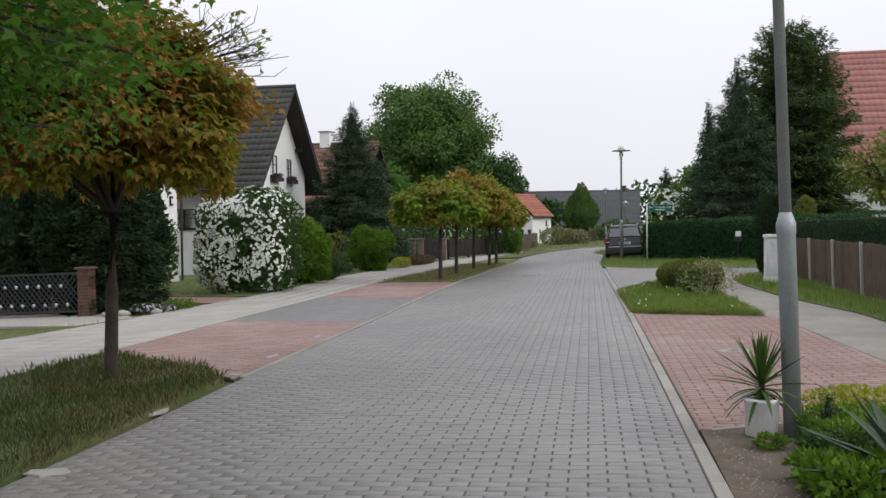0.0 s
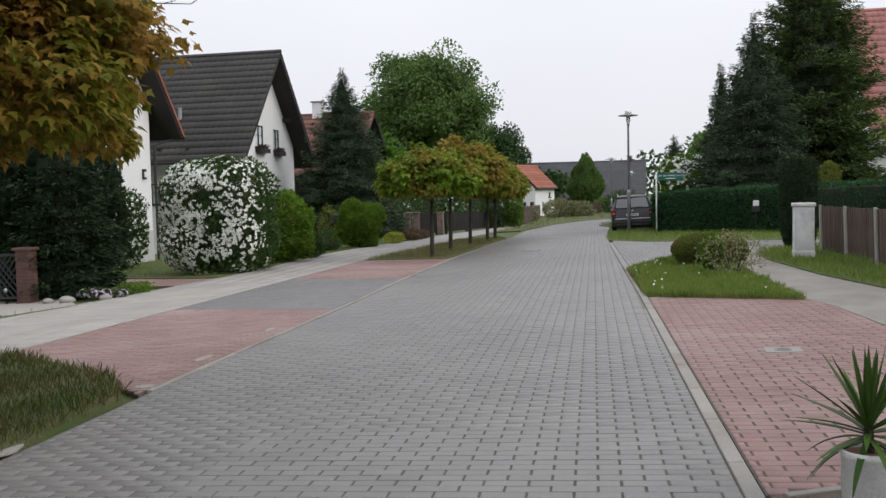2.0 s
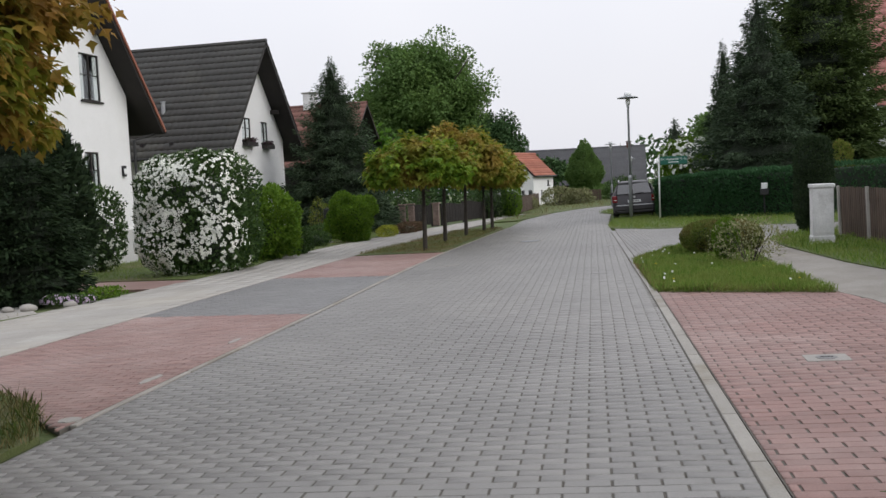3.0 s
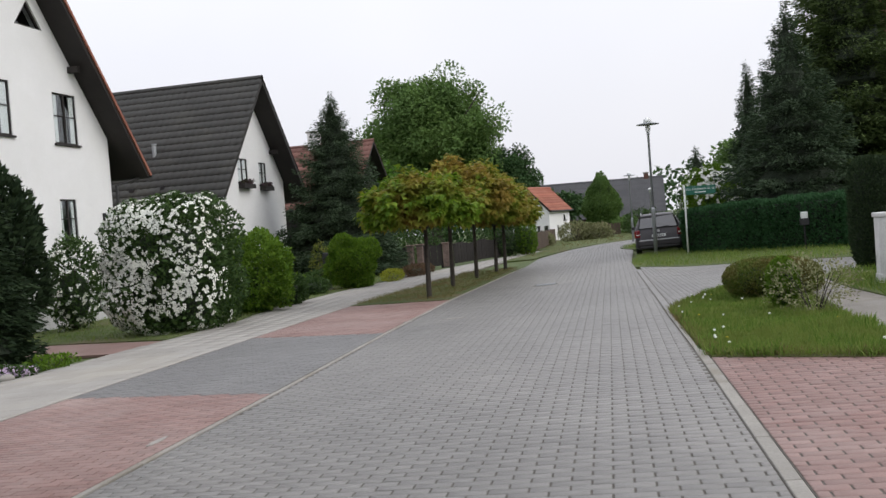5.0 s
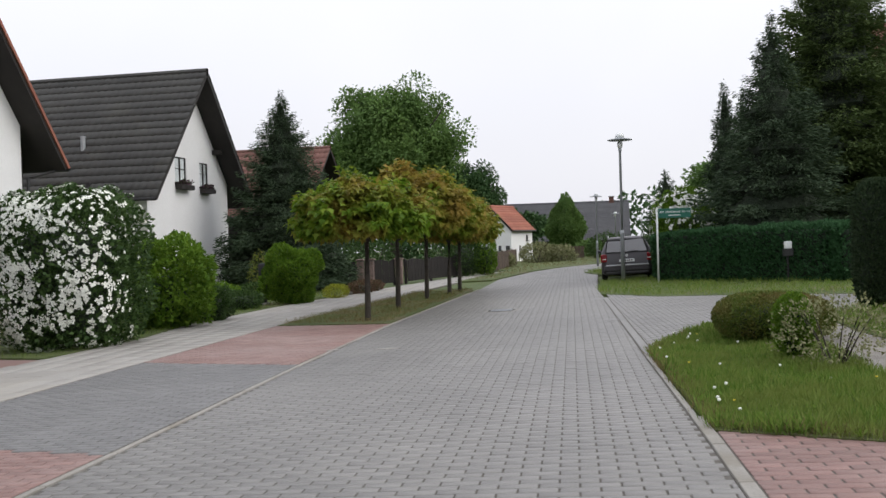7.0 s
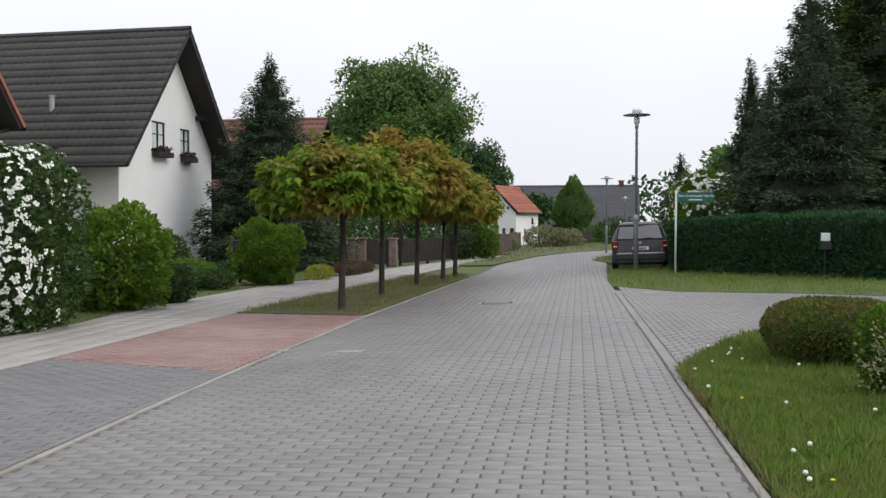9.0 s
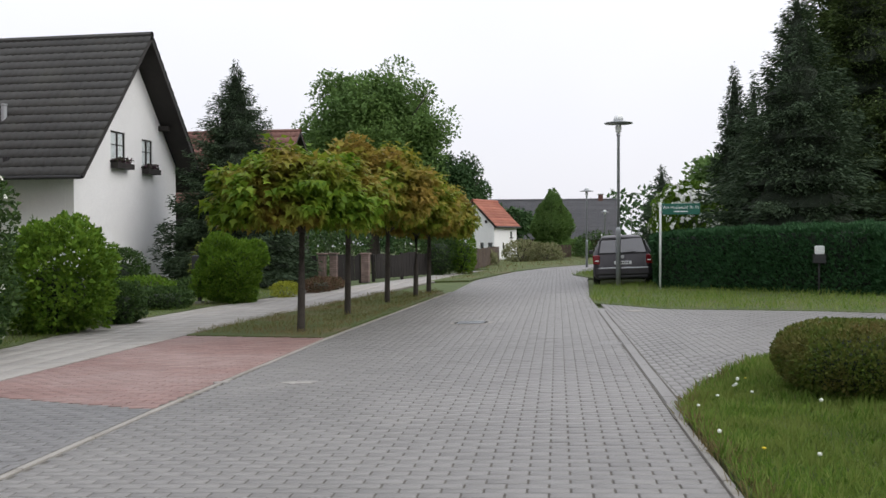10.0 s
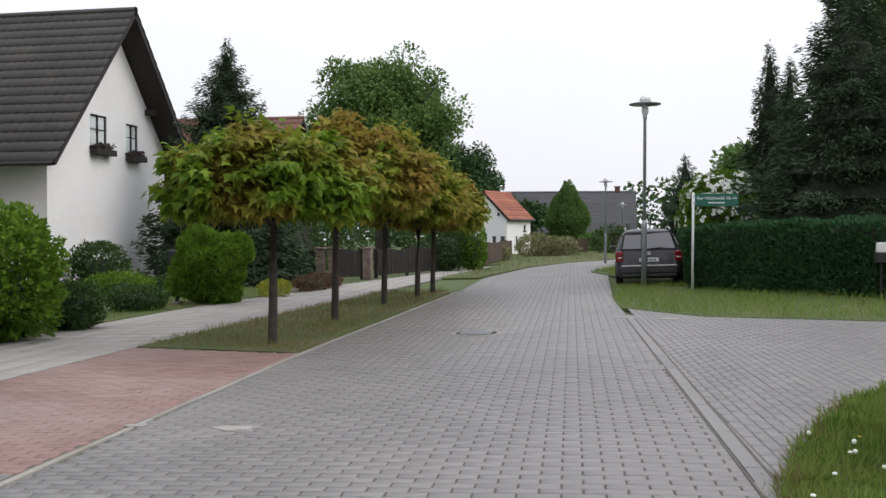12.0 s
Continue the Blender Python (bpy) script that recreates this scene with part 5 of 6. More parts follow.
# ---- street furniture ----
def street_lamp(place, label, height=4.9, laid=False):
    """A steel lamp: thick foot, slim pole, glass neck and a flat hat with a dome."""
    t = thing("street_lamp", place, label, "street lamp", "street lamps", laid=laid)
    part("foot_tube", lathe(bmesh.new(), [(0.068, -0.1), (0.068, 1.52), (0.073, 1.535), (0.073, 1.60), (0.046, 1.69)], 20), STEEL, t, smooth=True)
    part("pole", lathe(bmesh.new(), [(0.045, 1.66), (0.039, height - 0.62), (0.055, height - 0.60), (0.055, height - 0.52)], 18), STEEL, t, smooth=True)
    part("lamp_glass", lathe(bmesh.new(), [(0.05, height - 0.52), (0.085, height - 0.46), (0.09, height - 0.36), (0.06, height - 0.25)], 18), SIGN_WHITE, t, "milky lamp glass", smooth=True)
    hat = part("reflector_disc", lathe(bmesh.new(), [(0.06, height - 0.28), (0.12, height - 0.26), (0.40, height - 0.245), (0.405, height - 0.225), (0.14, height - 0.17)], 36), STEEL, t, "flat grey reflector disc", smooth=True)
    part("dome", lathe(bmesh.new(), [(0.14, height - 0.17), (0.135, height - 0.08), (0.10, height - 0.02), (0.03, height)], 24), SIGN_WHITE, hat, "pale dome cap", smooth=True)
    return t


street_lamp((2.31, 6.8, 0), "grey steel street lamp post leaning a little beside a potted yucca", laid=True)
street_lamp((0.76, 38.94, 0), "grey steel street lamp with a flat hat by the parked car")
l = street_lamp((-0.32, 55.0, 0), "distant grey street lamp on a grass island", 4.9)
l.scale = (0.8, 0.8, 0.76)
l = street_lamp((0.75, 84, 0), "distant grey street lamp near the barn", 4.9)
l.scale = (0.9, 0.9, 0.7)
l = street_lamp((3.4, 100, 0), "distant grey street lamp beyond the bend", 4.9)
l.scale = (0.9, 0.9, 0.62)


def writing(body, size, place, turn, material, parent, name="lettering"):
    cu = bpy.data.curves.new(name, "FONT")
    cu.body, cu.size, cu.extrude, cu.align_x = body, size, 0.002, "CENTER"
    tmp = bpy.data.objects.new(name, cu)
    me = bpy.data.meshes.new_from_object(tmp)
    bpy.data.objects.remove(tmp)
    me.materials.append(material)
    ob = part(name, me, material, parent)
    ob.matrix_basis = pose(*place, 90, 0, turn)
    return ob


sign = thing("street_sign", (1.80, 37.0, 0), "green street name sign on a thin white post in grass", "sign")
part("post", lathe(bmesh.new(), [(0.03, -0.1), (0.03, 2.28), (0.02, 2.295)], 14), SIGN_WHITE, sign, smooth=True)
sb = part("sign_board", boxed((0.036, -0.012, 1.97), (1.01, 0.012, 2.26), 0.006), SIGN_GREEN, sign, "green enamel name board")
line = writing("Am Hochwald 1b-1h", 0.108, (0.525, -0.0145, 2.125), 0, SIGN_WHITE, sb)
line["kind"] = "stuff"
part("small_lettering", boxed((0.34, -0.0165, 2.04), (0.70, -0.0125, 2.065)), SIGN_WHITE, sb)
part("bracket", boxed((0.0, -0.03, 2.02), (0.06, 0.03, 2.06), 0.004), STEEL, sign)
part("bracket", boxed((0.0, -0.03, 2.17), (0.06, 0.03, 2.21), 0.004), STEEL, sign)


def loft(bm, stations, m=None):
    """Rings of equal point counts joined into a closed body."""
    rings = [[bm.verts.new(p) for p in st] for st in stations]
    for a, b in zip(rings, rings[1:]):
        n = len(a)
        for i in range(n):
            bm.faces.new((a[i], a[(i + 1) % n], b[(i + 1) % n], b[i]))
    bm.faces.new(rings[0][::-1])
    bm.faces.new(rings[-1])
    bmesh.ops.recalc_face_normals(bm, faces=bm.faces)
    return bm


def parked_car(place):
    """A compact van seen from behind: body, glazing, lamps, bumper, plate, rails and wheels."""
    t = thing("car", place, "dark grey compact van parked with its rear to the street", "car", laid=True)
    rows = [(0.00, 0.70, 0.36, 0.60, 0.66, 0.64), (0.04, 0.80, 0.27, 0.74, 0.82, 0.72), (0.10, 0.865, 0.23, 0.93, 1.02, 0.76), (0.20, 0.885, 0.21, 1.00, 1.30, 0.70),
            (0.36, 0.89, 0.20, 1.01, 1.555, 0.62), (0.60, 0.89, 0.20, 1.01, 1.61, 0.615), (2.00, 0.89, 0.20, 0.98, 1.635, 0.625), (2.75, 0.89, 0.20, 0.96, 1.56, 0.61), (3.45, 0.885, 0.20, 0.93, 1.05, 0.72),
            (4.05, 0.85, 0.21, 0.80, 0.90, 0.66), (4.30, 0.74, 0.26, 0.64, 0.74, 0.58), (4.38, 0.6, 0.34, 0.55, 0.6, 0.5)]
    st = []
    for y, w, zl, zb, zr, wr in rows:
        half = [(w * 0.86, zl), (w * 0.985, zl + 0.10), (w, (zl + zb) / 2), (w * 0.985, zb), (wr + (w - wr) * 0.45, zb + (zr - zb) * 0.5), (wr, zr - 0.07), (wr * 0.86, zr - 0.012), (wr * 0.4, zr)]
        st.append([(x, y, z) for x, z in half] + [(-x, y, z) for x, z in reversed(half)])
    body = part("body", loft(bmesh.new(), st), CAR_PAINT, t, "dark grey metallic bodywork", smooth=True)

    def panel(pts, depth, mat, name, label="", parent=t):
        bm = bmesh.new()
        c = sum((Vector(p) for p in pts), Vector()) / len(pts)
        n = (Vector(pts[1]) - Vector(pts[0])).cross(Vector(pts[2]) - Vector(pts[0])).normalized()
        if n.dot(c - Vector((0, 2.2, 0.8))) < 0:
            n = -n
        a = [bm.verts.new(Vector(p) + n * depth) for p in pts]
        b = [bm.verts.new(Vector(p) - n * 0.03) for p in pts]
        bm.faces.new(a)
        k = len(pts)
        for i in range(k):
            bm.faces.new((a[i], b[i], b[(i + 1) % k], a[(i + 1) % k]))
        bmesh.ops.recalc_face_normals(bm, faces=bm.faces)
        return part(name, bm, mat, parent, label)

    g = DARK_GLASS
    panel([(-0.745, 0.135, 1.015), (0.745, 0.135, 1.015), (0.685, 0.265, 1.41), (0.61, 0.345, 1.53), (-0.61, 0.345, 1.53), (-0.685, 0.265, 1.41)], 0.048, RUBBER, "window_seal", "black rear window seal")
    panel([(-0.70, 0.145, 1.05), (0.70, 0.145, 1.05), (0.64, 0.265, 1.40), (0.585, 0.335, 1.50), (-0.585, 0.335, 1.50), (-0.64, 0.265, 1.40)], 0.055, g, "rear_window", "tinted rear window")
    for s in (-1, 1):
        panel([(s * 0.885, 0.55, 1.03), (s * 0.885, 1.45, 1.02), (s * 0.70, 1.45, 1.46), (s * 0.70, 0.60, 1.44)], 0.012, g, "side_window")
        panel([(s * 0.885, 1.55, 1.02), (s * 0.885, 2.75, 1.0), (s * 0.74, 2.55, 1.40), (s * 0.70, 1.55, 1.47)], 0.012, g, "side_window")
        lamp = part("tail_light", boxed((s * 0.69 if s > 0 else -0.90, 0.0, 0.70), (0.90 if s > 0 else -0.69, 0.22, 1.0), 0.03), LAMP_RED, t, "red tail light")
        part("reverse_lens", boxed((s * 0.72 if s > 0 else -0.84, -0.008, 0.80), (0.84 if s > 0 else -0.72, 0.06, 0.83), 0.008), SIGN_WHITE, lamp, "clear reversing lens")
        rail = limb(bmesh.new(), [(s * 0.60, 0.50, 1.60), (s * 0.60, 0.7, 1.67), (s * 0.61, 2.3, 1.67), (s * 0.60, 2.5, 1.60)], [0.018] * 4, 8)
        part("roof_rail", rail, ALU, t, "silver roof rail", smooth=True)
        part("wing_mirror", boxed((s * 0.90 if s > 0 else -1.04, 2.85, 0.98), (1.04 if s > 0 else -0.90, 2.98, 1.12), 0.03), CAR_PAINT, t)
        for y in (0.85, 3.45):
            wheel = part("wheel", lathe(bmesh.new(), [(0.10, -0.09), (0.20, -0.10), (0.20, 0.10), (0.10, 0.09)], 24), ALU, t, "alloy wheel", smooth=True)
            wheel.matrix_basis = pose(s * 0.80, y, 0.31, 0, 90, 0)
            tyre = bmesh.new()
            lathe(tyre, [(0.20, -0.095), (0.285, -0.105), (0.31, -0.07), (0.31, 0.07), (0.285, 0.105), (0.20, 0.095)], 28)
            part("tyre", tyre, RUBBER, wheel, "black tyre", smooth=True)
    part("bumper", boxed((-0.80, -0.06, 0.34), (0.80, 0.14, 0.58), 0.05), CAR_PAINT, t)
    part("bumper_strip", boxed((-0.74, -0.075, 0.555), (0.74, -0.03, 0.60), 0.012), ALU, t, "pale bumper strip")
    part("lower_valance", boxed((-0.74, -0.045, 0.24), (0.74, 0.1, 0.345), 0.03), BLACK, t)
    plate_ = part("number_plate", boxed((-0.26, -0.005, 0.69), (0.26, 0.03, 0.80), 0.006), SIGN_WHITE, t, "white number plate")
    for k in range(6):
        part("plate_mark", boxed((-0.2 + 0.068 * k, -0.0075, 0.715), (-0.16 + 0.068 * k, -0.0035, 0.775)), BLACK, plate_)
    part("badge", lathe(bmesh.new(), [(0.055, 0), (0.05, 0.015)], 16), ALU, t).matrix_basis = pose(0, 0.06, 0.93, 90, 0, 0)
    part("wiper", limb(bmesh.new(), [(0.0, 0.075, 1.06), (0.4, 0.08, 1.10)], [0.012, 0.008], 6), BLACK, t)
    return t


DARK_GLASS, _nt, _b = nodes_of("tinted_glass")
_b.inputs["Base Color"].default_value = (0.006, 0.007, 0.008, 1)
_b.inputs["Roughness"].default_value = 0.03
_b.inputs["IOR"].default_value = 2.1
bump(_nt, _b, noise_of(_nt, 2, 2), 0.03, 0.01)
car = parked_car((0.92, 39.2, 0))
car.scale = (0.95, 0.95, 0.90)

# letterbox before the hedge
mb = thing("letterbox", (4.98, 33.68, 0), "pale letterbox on a thin post before the hedge", "letterbox")
part("post", lathe(bmesh.new(), [(0.022, -0.1), (0.022, 0.8)], 10), BLACK, mb)
bx = part("box", boxed((-0.12, -0.09, 0.70), (0.13, 0.09, 0.90), 0.015), BLACK, mb)
part("notice", boxed((-0.085, -0.08, 0.90), (0.10, 0.08, 1.09), 0.02), SIGN_WHITE, mb, "white upper box")
part("flap", boxed((-0.10, -0.098, 0.83), (0.10, -0.088, 0.86), 0.003), BLACK, bx)
lb = thing("letterbox", (-10.42, 35.5, 0), "dark letterbox on a post beside the footpath", "letterbox")
part("post", boxed((-0.04, -0.04, -0.05), (0.04, 0.04, 0.95), 0.01), BLACK, lb)
part("box", boxed((-0.17, -0.14, 0.92), (0.17, 0.14, 1.32), 0.03), BLACK, lb)
part("base", boxed((-0.1, -0.1, -0.05), (0.1, 0.1, 0.08), 0.02), CONCRETE, lb)

# service cabinet and fence on the east side
cab = thing("service_pillar", (4.48, 22.2, 0), "weathered white concrete service cabinet at the fence end", "cabinet")
part("body", boxed((-0.195, -0.16, -0.05), (0.195, 0.16, 1.10), 0.012), PLASTER_OLD, cab)
part("plinth", boxed((-0.21, -0.175, -0.05), (0.21, 0.175, 0.16), 0.012), PLASTER_OLD, cab)
part("lid", boxed((-0.22, -0.19, 1.10), (0.22, 0.19, 1.18), 0.02), PLASTER_OLD, cab)
part("door", boxed((-0.155, -0.172, 0.22), (0.155, -0.161, 1.04), 0.004), PLASTER_OLD, cab)


def picket_fence(name, a, b, high, label, mat=FENCE_WOOD, slat=0.085, pitch=0.125, post_every=2.0, post_mat=CONCRETE, wavy=0.0, max_parts=140):
    a, b = Vector((*a, 0)), Vector((*b, 0))
    d = b - a
    turn = math.degrees(math.atan2(d.y, d.x))
    t = thing(name, tuple(a), label, "fence", turn=turn, laid=True)
    n = int(d.length / pitch)
    meshes = {}
    for i in range(n):
        x = (i + 0.5) * pitch
        hh = high + wavy * math.sin(x * 2 * math.pi / post_every)
        key = round(hh, 2)
        if key not in meshes:
            meshes[key] = finish(boxed((-slat / 2, -0.011, 0.06), (slat / 2, 0.011, key), 0.004), "slat", mat)
        ob = part("slat", meshes[key], mat, t)
        ob.matrix_basis = pose(x, random.uniform(-0.004, 0.004), random.uniform(-0.01, 0.01), 0, random.uniform(-0.6, 0.6), 0)
    for z in (0.28, high - 0.22):
        part("rail", boxed((0, 0.014, z - 0.035), (d.length, 0.05, z + 0.035), 0.004), mat, t)
    k = 0.0
    pm = finish(boxed((-0.05, 0.052, -0.1), (0.05, 0.15, high + 0.04), 0.008), "post", post_mat)
    pm2 = finish(boxed((-0.045, -0.06, -0.1), (0.045, -0.014, high + 0.03), 0.008), "post", post_mat)
    while k <= d.length + 0.01:
        part("post", pm2 if post_mat is CONCRETE else pm, post_mat, t).matrix_basis = pose(k, 0, 0)
        k += post_every
    return t


picket_fence("fence", (5.15, 23.6), (5.95, 8.0), 1.05, "brown wooden picket fence with pale concrete posts", post_every=1.95)
picket_fence("fence", (-14.2, 45.6), (-10.45, 45.95), 1.12, "dark brown board fence with a wavy top", DARK_WOOD, 0.10, 0.11, 2.0, DARK_WOOD, 0.06)
picket_fence("fence", (-9.68, 46.1), (-8.9, 46.45), 1.05, "dark brown board gate between brick pillars", DARK_WOOD, 0.10, 0.105, 0.85, DARK_WOOD, 0.03)
picket_fence("fence", (-8.5, 47.2), (-6.3, 51.6), 1.0, "dark brown board fence beside a garden gate", DARK_WOOD, 0.10, 0.11, 1.8, DARK_WOOD, 0.05)
picket_fence("fence", (-5.6, 54.5), (-5.6, 66), 1.0, "weathered wooden garden fence near the bend", FENCE_WOOD, 0.10, 0.12, 2.4, FENCE_WOOD)
picket_fence("fence", (-4.6, 71.5), (-1.5, 72.5), 0.9, "weathered wooden fence near the white house", FENCE_WOOD, 0.10, 0.12, 2.4, FENCE_WOOD)


def brick_pillar(place, w, high, label, mat=PILLAR_BRICK):
    t = thing("gate_pillar", place, label, "pillar")
    part("core", boxed((-w / 2 + 0.012, -w / 2 + 0.012, -0.1), (w / 2 - 0.012, w / 2 - 0.012, high), 0), JOINT, t)
    z, row = 0.0, 0
    full = finish(boxed((-w / 4 + 0.005, -w / 4 + 0.005, 0), (w / 4 - 0.005, w / 4 - 0.005, 0.065), 0.004), "brick", mat)
    while z + 0.07 < high:
        for sx in (-1, 1):
            for sy in (-1, 1):
                part("brick", full, mat, t).matrix_basis = pose(sx * w / 4, sy * w / 4, z + random.uniform(-0.001, 0.001), 0, 0, random.uniform(-1, 1))
        z += 0.075
        row += 1
    part("cap", boxed((-w / 2 - 0.04, -w / 2 - 0.04, high), (w / 2 + 0.04, w / 2 + 0.04, high + 0.06), 0.015), mat, t)
    return t


brick_pillar((-11.25, 18.15, 0), 0.30, 1.08, "dark red brick gate pillar beside a lattice fence", BRICK)
brick_pillar((-10.3, 46.0, 0), 0.28, 1.1, "red brick gate pillar by the brown fence")
brick_pillar((-9.85, 46.05, 0), 0.28, 1.1, "red brick gate pillar by the brown fence")
brick_pillar((-8.72, 46.55, 0), 0.30, 1.05, "red brick gate pillar by the brown fence")

# lattice fence with rosettes
lf = thing("lattice_fence", (-15.6, 17.75, 0), "dark ornamental lattice garden fence", "fence", turn=4.5, laid=True)
for z in (0.12, 1.0):
    part("rail", boxed((0, -0.02, z - 0.025), (4.3, 0.02, z + 0.025), 0.005), BLACK, lf)
bar_mesh = finish(boxed((-0.014, -0.010, -0.55), (0.014, 0.010, 0.55)), "bar", BLACK)
for k in range(34):
    for sg in (-1, 1):
        ob = part("bar", bar_mesh, BLACK, lf)
        ob.matrix_basis = pose(0.13 + 0.122 * k, 0.011 * sg, 0.56, 0, 38 * sg, 0)
boss = finish(lathe(bmesh.new(), [(0.02, -0.012), (0.045, -0.004), (0.02, 0.014)], 8), "boss", ALU)
for k in range(14):
    part("boss", boss, ALU, lf).matrix_basis = pose(0.3 + 0.28 * k, -0.03, 0.28, 90, 0, 0)
    part("boss", boss, ALU, lf).matrix_basis = pose(0.16 + 0.28 * k, -0.03, 0.72, 90, 0, 0)

# ---- plants by the lamp ----
pl = np.random.default_rng(77)


def sword_leaf(length, width, bend, material, name="leaf"):
    """A long pointed leaf with a keel that bends over towards its tip."""
    bm = bmesh.new()
    rings = []
    for i in range(7):
        s = i / 6
        w = width * (0.55 + 0.45 * math.sin(math.pi * min(1, s * 1.6 + 0.2) / 2)) * (1 - s ** 3)
        y, z = length * (s - 0.15 * bend * s * s), length * (0.0 - bend * s * s * 0.6)
        rings.append([bm.verts.new((-w / 2, y, z + 0.12 * w)), bm.verts.new((0, y, z - 0.15 * w)), bm.verts.new((w / 2, y, z + 0.12 * w)), bm.verts.new((0, y, z - 0.02 * w + 0.003))])
    for a, b in zip(rings, rings[1:]):
        for k in range(4):
            bm.faces.new((a[k], a[(k + 1) % 4], b[(k + 1) % 4], b[k]))
    bm.faces.new(rings[0])
    bmesh.ops.recalc_face_normals(bm, faces=bm.faces)
    return finish(bm, name, material)


yu = thing("potted_yucca", (2.08, 6.78, 0), "spiky green yucca in a white bucket on bare soil", "potted plant")
part("pot", lathe(bmesh.new(), [(0.112, 0), (0.118, 0.008), (0.127, 0.255), (0.134, 0.262), (0.134, 0.29), (0.122, 0.292), (0.118, 0.262), (0.02, 0.258)], 28), PLASTIC_WHITE, yu, "white plastic bucket with a rim", smooth=True)
part("potting_soil", lathe(bmesh.new(), [(0.119, 0.24), (0.119, 0.268), (0.03, 0.276)], 20), TERRACOTTA, yu, "reddish potting soil")
part("stem", lathe(bmesh.new(), [(0.03, 0.26), (0.025, 0.34), (0.02, 0.44)], 10), BARK, yu)
yl = [sword_leaf(l_, 0.036, b_, YUCCA_LEAF) for l_, b_ in ((0.36, 0.05), (0.40, 0.25), (0.36, 0.6), (0.42, 0.12))]
for k in range(46):
    f = k / 45
    el = 88 - 112 * f ** 1.1 + pl.uniform(-6, 6)
    mesh = yl[0 if f < 0.25 else 3 if f < 0.5 else 1 if f < 0.8 else 2]
    part("leaf", mesh, YUCCA_LEAF, yu).matrix_basis = pose(0, 0, 0.45 - 0.12 * f, 0, 0, k * 137.5) @ pose(0, 0.012, 0, el, 0, 0)

ag = thing("agave", (2.75, 5.35, 0.02), "large grey green agave with pointed leaves in a bed", "agave")
al = [sword_leaf(l_, 0.10, b_, AGAVE_LEAF) for l_, b_ in ((0.62, 0.15), (0.75, 0.05), (0.6, 0.3))]
for k in range(20):
    f = k / 19
    part("leaf", al[k % 3], AGAVE_LEAF, ag).matrix_basis = pose(0, 0, 0.06, 0, 0, k * 137.5 + 20) @ pose(0, 0.03, 0, 72 - 62 * f, 0, 0)
cy = spruce("dwarf_cypress", (2.52, 6.62, 0), 0.33, 0.05, COLUMN_LEAF, "tiny upright dwarf conifer in the bed", pl, 22, 7, 0.02, 0.028, "shrub")
bush("ground_cover", (2.9, 6.5, 0), (0.55, 0.6, 0.09), SHRUB_LEAF, "low mat of bright green ground cover", pl, 5000, 0.045, rough=0.25)
bush("ground_cover", (3.3, 7.4, 0), (0.75, 0.4, 0.10), YELLOW_LEAF, "low mat of yellow green ground cover", pl, 4000, 0.035, rough=0.25)
bush("ground_cover", (2.55, 6.0, 0), (0.28, 0.35, 0.08), DARK_LEAF, "low dark green ground cover plant", pl, 2600, 0.05, rough=0.3)
bush("ground_cover", (2.45, 5.3, 0), (0.35, 0.35, 0.10), SHRUB_LEAF, "low leafy plant in the bed", pl, 2600, 0.055, rough=0.3)
bush("ground_cover", (2.09, 6.36, 0), (0.10, 0.08, 0.045), SHRUB_LEAF, "small seedling before the bucket", pl, 300, 0.035, rough=0.3)
bush("ground_cover", (3.1, 4.6, 0), (0.6, 0.6, 0.12), DARK_LEAF, "low green ground cover plant", pl, 3500, 0.05, rough=0.3)
for x0, y0, x1, y1 in ((2.05, 5.55, 2.5, 5.75), (2.2, 5.4, 2.62, 5.66)):
    s = limb(bmesh.new(), [(x0, y0, 0.02), ((x0 + x1) / 2, (y0 + y1) / 2, 0.035), (x1, y1, 0.03)], [0.010, 0.012, 0.008], 6)
    solid("dry_stalk", s, REED, "dry pale plant stalk lying on the soil", "stalk")

# stones of the soil bed
n = 3000
px, py = pl.uniform(1.7, 4.2, n), pl.uniform(3.0, 7.6, n)
k = inside(px, py, [(1.72, 6.9), (4.1, 7.9), (4.6, 3), (1.85, 3)])
px, py = px[k], py[k]
pebble = ([(-0.5, 0, 0), (0, -0.5, 0.0), (0.5, 0, 0), (0, 0.5, 0), (0, 0, 0.5)], [(0, 1, 4), (1, 2, 4), (2, 3, 4), (3, 0, 4)])
p = np.stack([px, py, np.full(len(px), 0.001)], 1)
solid("pebbles", scatter("pebbles", pebble, p, unit(pl.normal(size=p.shape) * [1, 1, 0.1]), np.tile([0, 0, 1.0], (len(p), 1)), pl.uniform(0.006, 0.024, len(p)), GRAVEL), GRAVEL, "small stones on the soil bed", "pebbles", "stuff")

# ---- covers in the paving ----
mh = thing("manhole_cover", (-2.06, 28.75, 0), "round cast iron manhole cover in the street", "manhole cover", laid=True)
part("ring", lathe(bmesh.new(), [(0.39, -0.05), (0.39, 0.006), (0.33, 0.007)], 36), CONCRETE, mh)
part("lid", lathe(bmesh.new(), [(0.315, -0.04), (0.315, 0.009), (0.30, 0.011)], 36), RUBBER, mh)
for i in range(5):
    part("rib", boxed((-0.24, -0.2 + 0.1 * i - 0.02, 0.010), (0.24, -0.2 + 0.1 * i + 0.02, 0.016), 0.003), STEEL, mh)
hy = thing("hydrant_cover", (2.37, 11.2, 0), "small oblong iron cover set in red pavers", "cover", laid=True)
part("frame", boxed((-0.17, -0.13, -0.05), (0.17, 0.13, 0.005), 0.004), CONCRETE, hy)
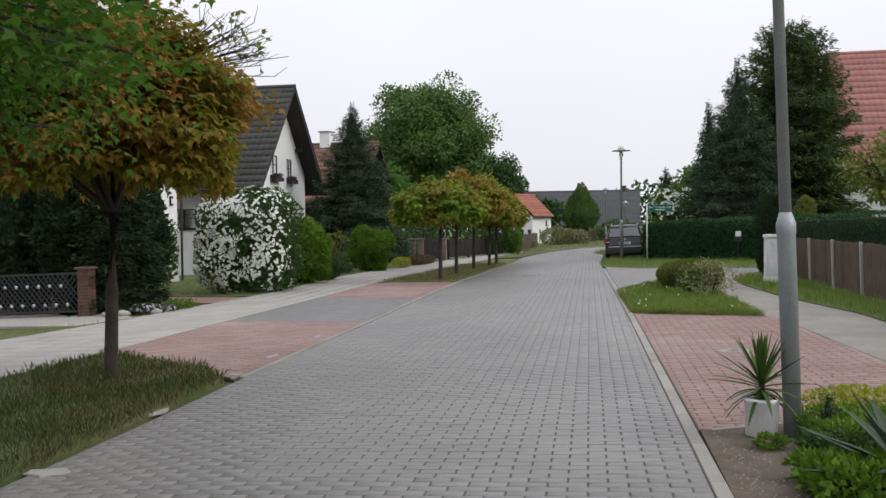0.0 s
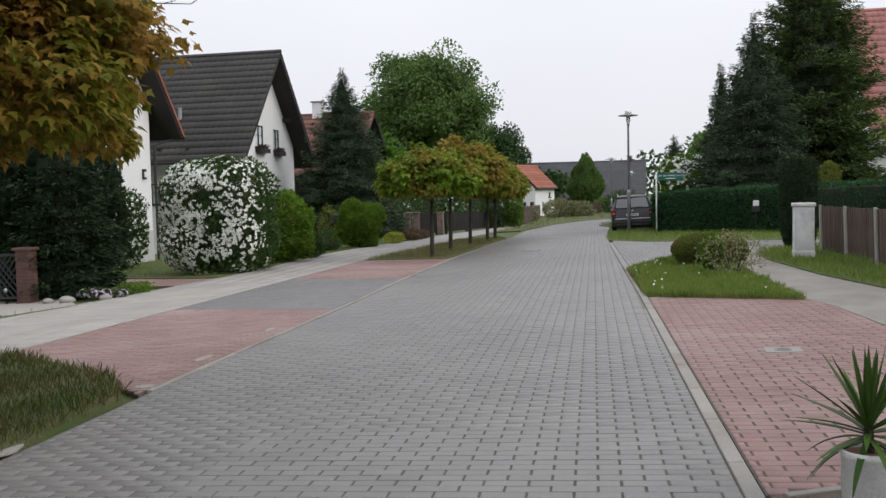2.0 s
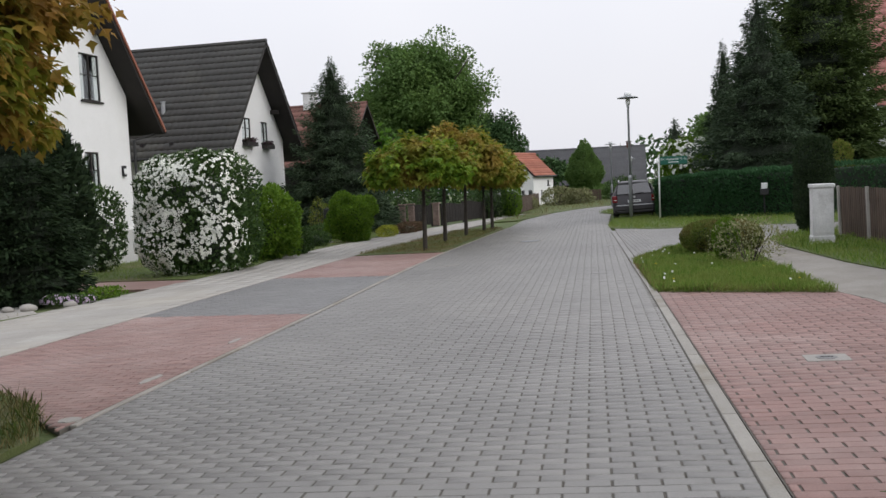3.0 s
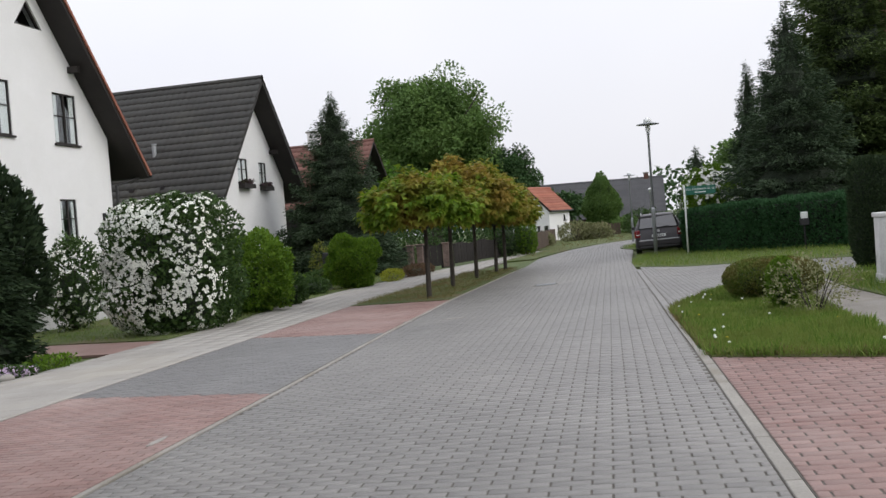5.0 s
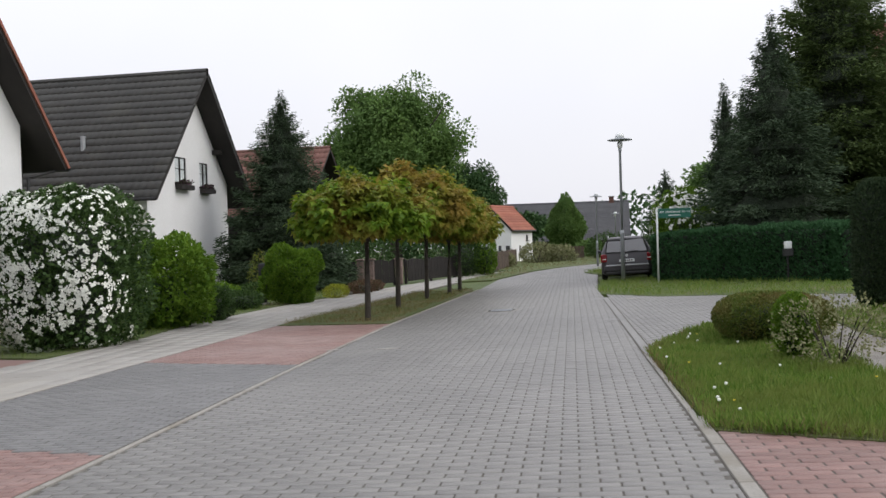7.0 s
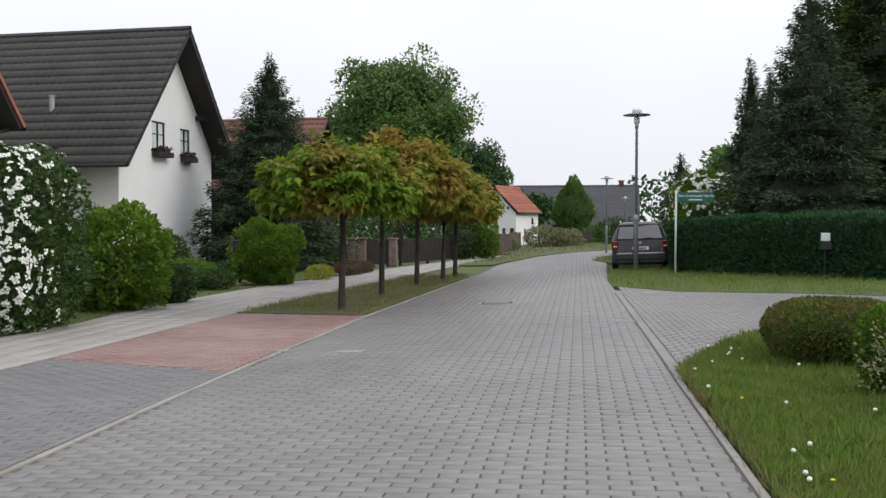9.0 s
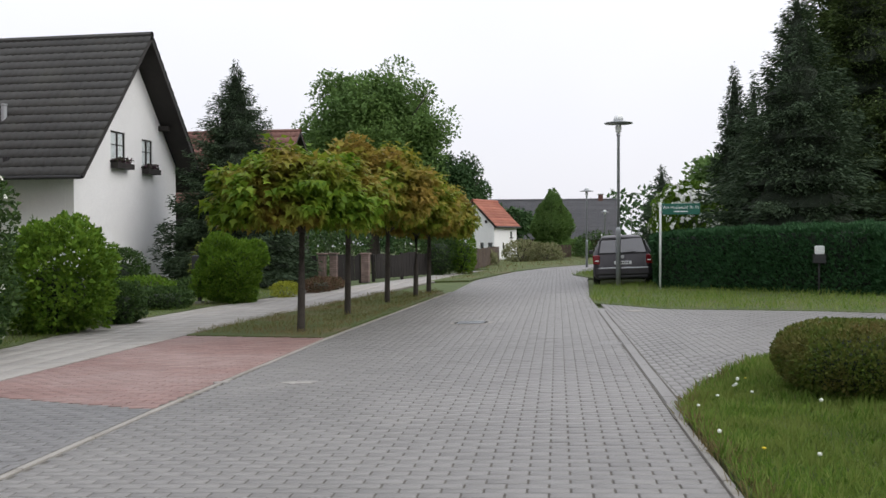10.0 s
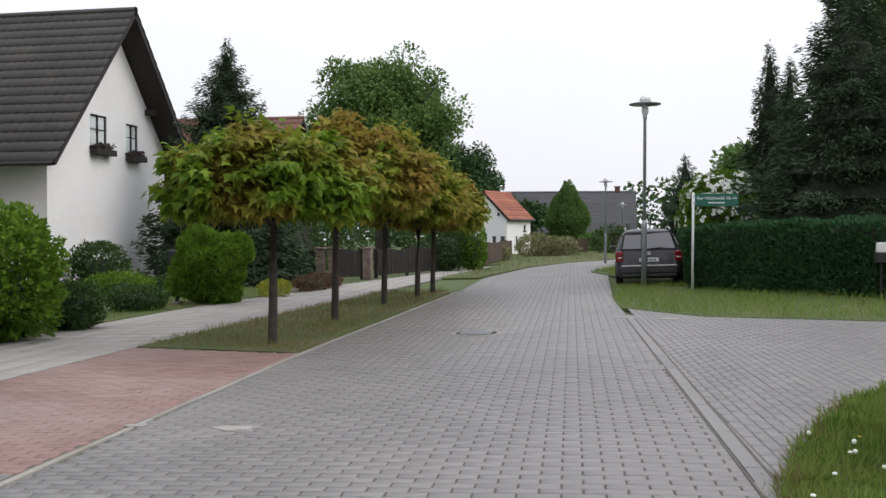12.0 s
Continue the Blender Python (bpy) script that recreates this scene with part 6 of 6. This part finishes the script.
part("lid", lathe(bmesh.new(), [(0.085, -0.04), (0.085, 0.007), (0.07, 0.009)], 20), PAVER_DARK, hy, "round dark iron lid")
part("lid_slot", boxed((-0.05, -0.01, 0.0), (0.05, 0.01, 0.0105)), RUBBER, hy)
gr = thing("drain_grate", (0.36, 25.4, 0), "small iron drain grate at the gutter", "drain", laid=True)
part("frame", boxed((-0.2, -0.16, -0.05), (0.14, 0.16, 0.004), 0.004), PAVER, gr)
for i in range(5):
    part("bar", boxed((-0.165 + 0.06 * i, -0.13, 0.002), (-0.15 + 0.06 * i, 0.13, 0.0055)), PAVER_DARK, gr)
gr = thing("drain_grate", (0.25, 31.0, 0), "small iron drain grate at the gutter", "drain", laid=True)
part("frame", boxed((-0.3, -0.2, -0.05), (0.1, 0.2, 0.004), 0.004), PAVER, gr)
for i in range(6):
    part("bar", boxed((-0.265 + 0.06 * i, -0.17, 0.002), (-0.25 + 0.06 * i, 0.17, 0.0055)), PAVER_DARK, gr)
cv = thing("manhole_cover", (0.86, 30.55, 0), "small pale cover in the side street", "manhole cover", laid=True)
part("lid", lathe(bmesh.new(), [(0.17, -0.03), (0.17, 0.008), (0.15, 0.01)], 20), CONCRETE, cv)

# ---- dandelions and bedding flowers ----
head = finish(lathe(bmesh.new(), [(0.006, 0.0), (0.02, 0.006), (0.026, 0.02), (0.02, 0.034), (0.006, 0.04)], 8), "seed_head", PETAL)
bloom = finish(lathe(bmesh.new(), [(0.006, 0.0), (0.024, 0.010), (0.022, 0.018), (0.004, 0.02)], 8), "bloom", PETAL_YELLOW)
stalk = finish(limb(bmesh.new(), [(0, 0, 0), (0.004, 0, 0.07), (0, 0, 0.14)], [0.004, 0.003, 0.003], 4), "stalk", SHRUB_LEAF)
made = 0
cluster_places = [(1.5, 21.6), (1.75, 20.9), (1.25, 19.0), (1.5, 17.2)]
while made < 26:
    x, y = pl.uniform(0.85, 3.1), pl.uniform(15.3, 23.6)
    if made % 2:
        cx, cy_ = cluster_places[made // 2 % 4]
        x, y = cx + pl.normal() * 0.22, cy_ + pl.normal() * 0.25
    if not inside(np.array([x]), np.array([y]), ISLAND)[0] or (abs(x - 2.38) < 0.8 and abs(y - 21.4) < 0.9):
        continue
    yellow = made % 5 == 0
    dn = thing("dandelion", (x, y, 0.01), "yellow dandelion flower in grass" if yellow else "white dandelion seed head in grass", "dandelion", "island dandelions")
    dn.scale = (0.6, 0.6, pl.uniform(0.45, 0.8))
    part("stalk", stalk, SHRUB_LEAF, dn)
    part("bloom" if yellow else "seed_head", bloom if yellow else head, PETAL, dn).matrix_basis = pose(0, 0, 0.135)
    made += 1
bush("bedding_flowers", (-9.95, 18.75, 0), (0.55, 0.25, 0.09), DARK_LEAF, "low white and lilac bedding flowers at the path edge", pl, 900, 0.05, rough=0.3, flowers=(140, 0.035, PETAL_PURPLE, -0.4))
bush("bedding_flowers", (-9.7, 19.6, 0), (0.35, 0.4, 0.10), SHRUB_LEAF, "low green bedding plants at the path edge", pl, 900, 0.05, rough=0.3)
bush("bedding_flowers", (-14.2, 36.5, 0), (0.4, 0.4, 0.5), DARK_LEAF, "pink flowering garden perennial on tall stems", pl, 260, 0.07, rough=0.4, flowers=(26, 0.05, PETAL_PURPLE, -0.3))
st = solid("garden_stake", limb(bmesh.new(), [(-11.9, 33.4, -0.05), (-11.88, 33.4, 1.1)], [0.02, 0.018], 8), REED, "pale wooden stake in the front garden", "stake")
for x, y, r in ((-10.2, 17.95, 0.16), (-9.6, 18.35, 0.13), (-10.6, 17.9, 0.12), (-8.9, 40.2, 0.2), (-8.8, 39.2, 0.16), (-8.9, 41.4, 0.22)):
    bm = bmesh.new()
    bmesh.ops.create_icosphere(bm, subdivisions=2, radius=r)
    for v in bm.verts:
        v.co *= 1 + 0.25 * noise.noise(v.co * 6 + Vector((x, y, 0)))
        v.co.z *= 0.55
    ob = solid("garden_stone", bm, CONCRETE, "rounded grey garden stone at the bed edge", "stone", smooth=True)
    ob.matrix_basis = SLOPE @ Matrix.Translation((x, y, r * 0.3))
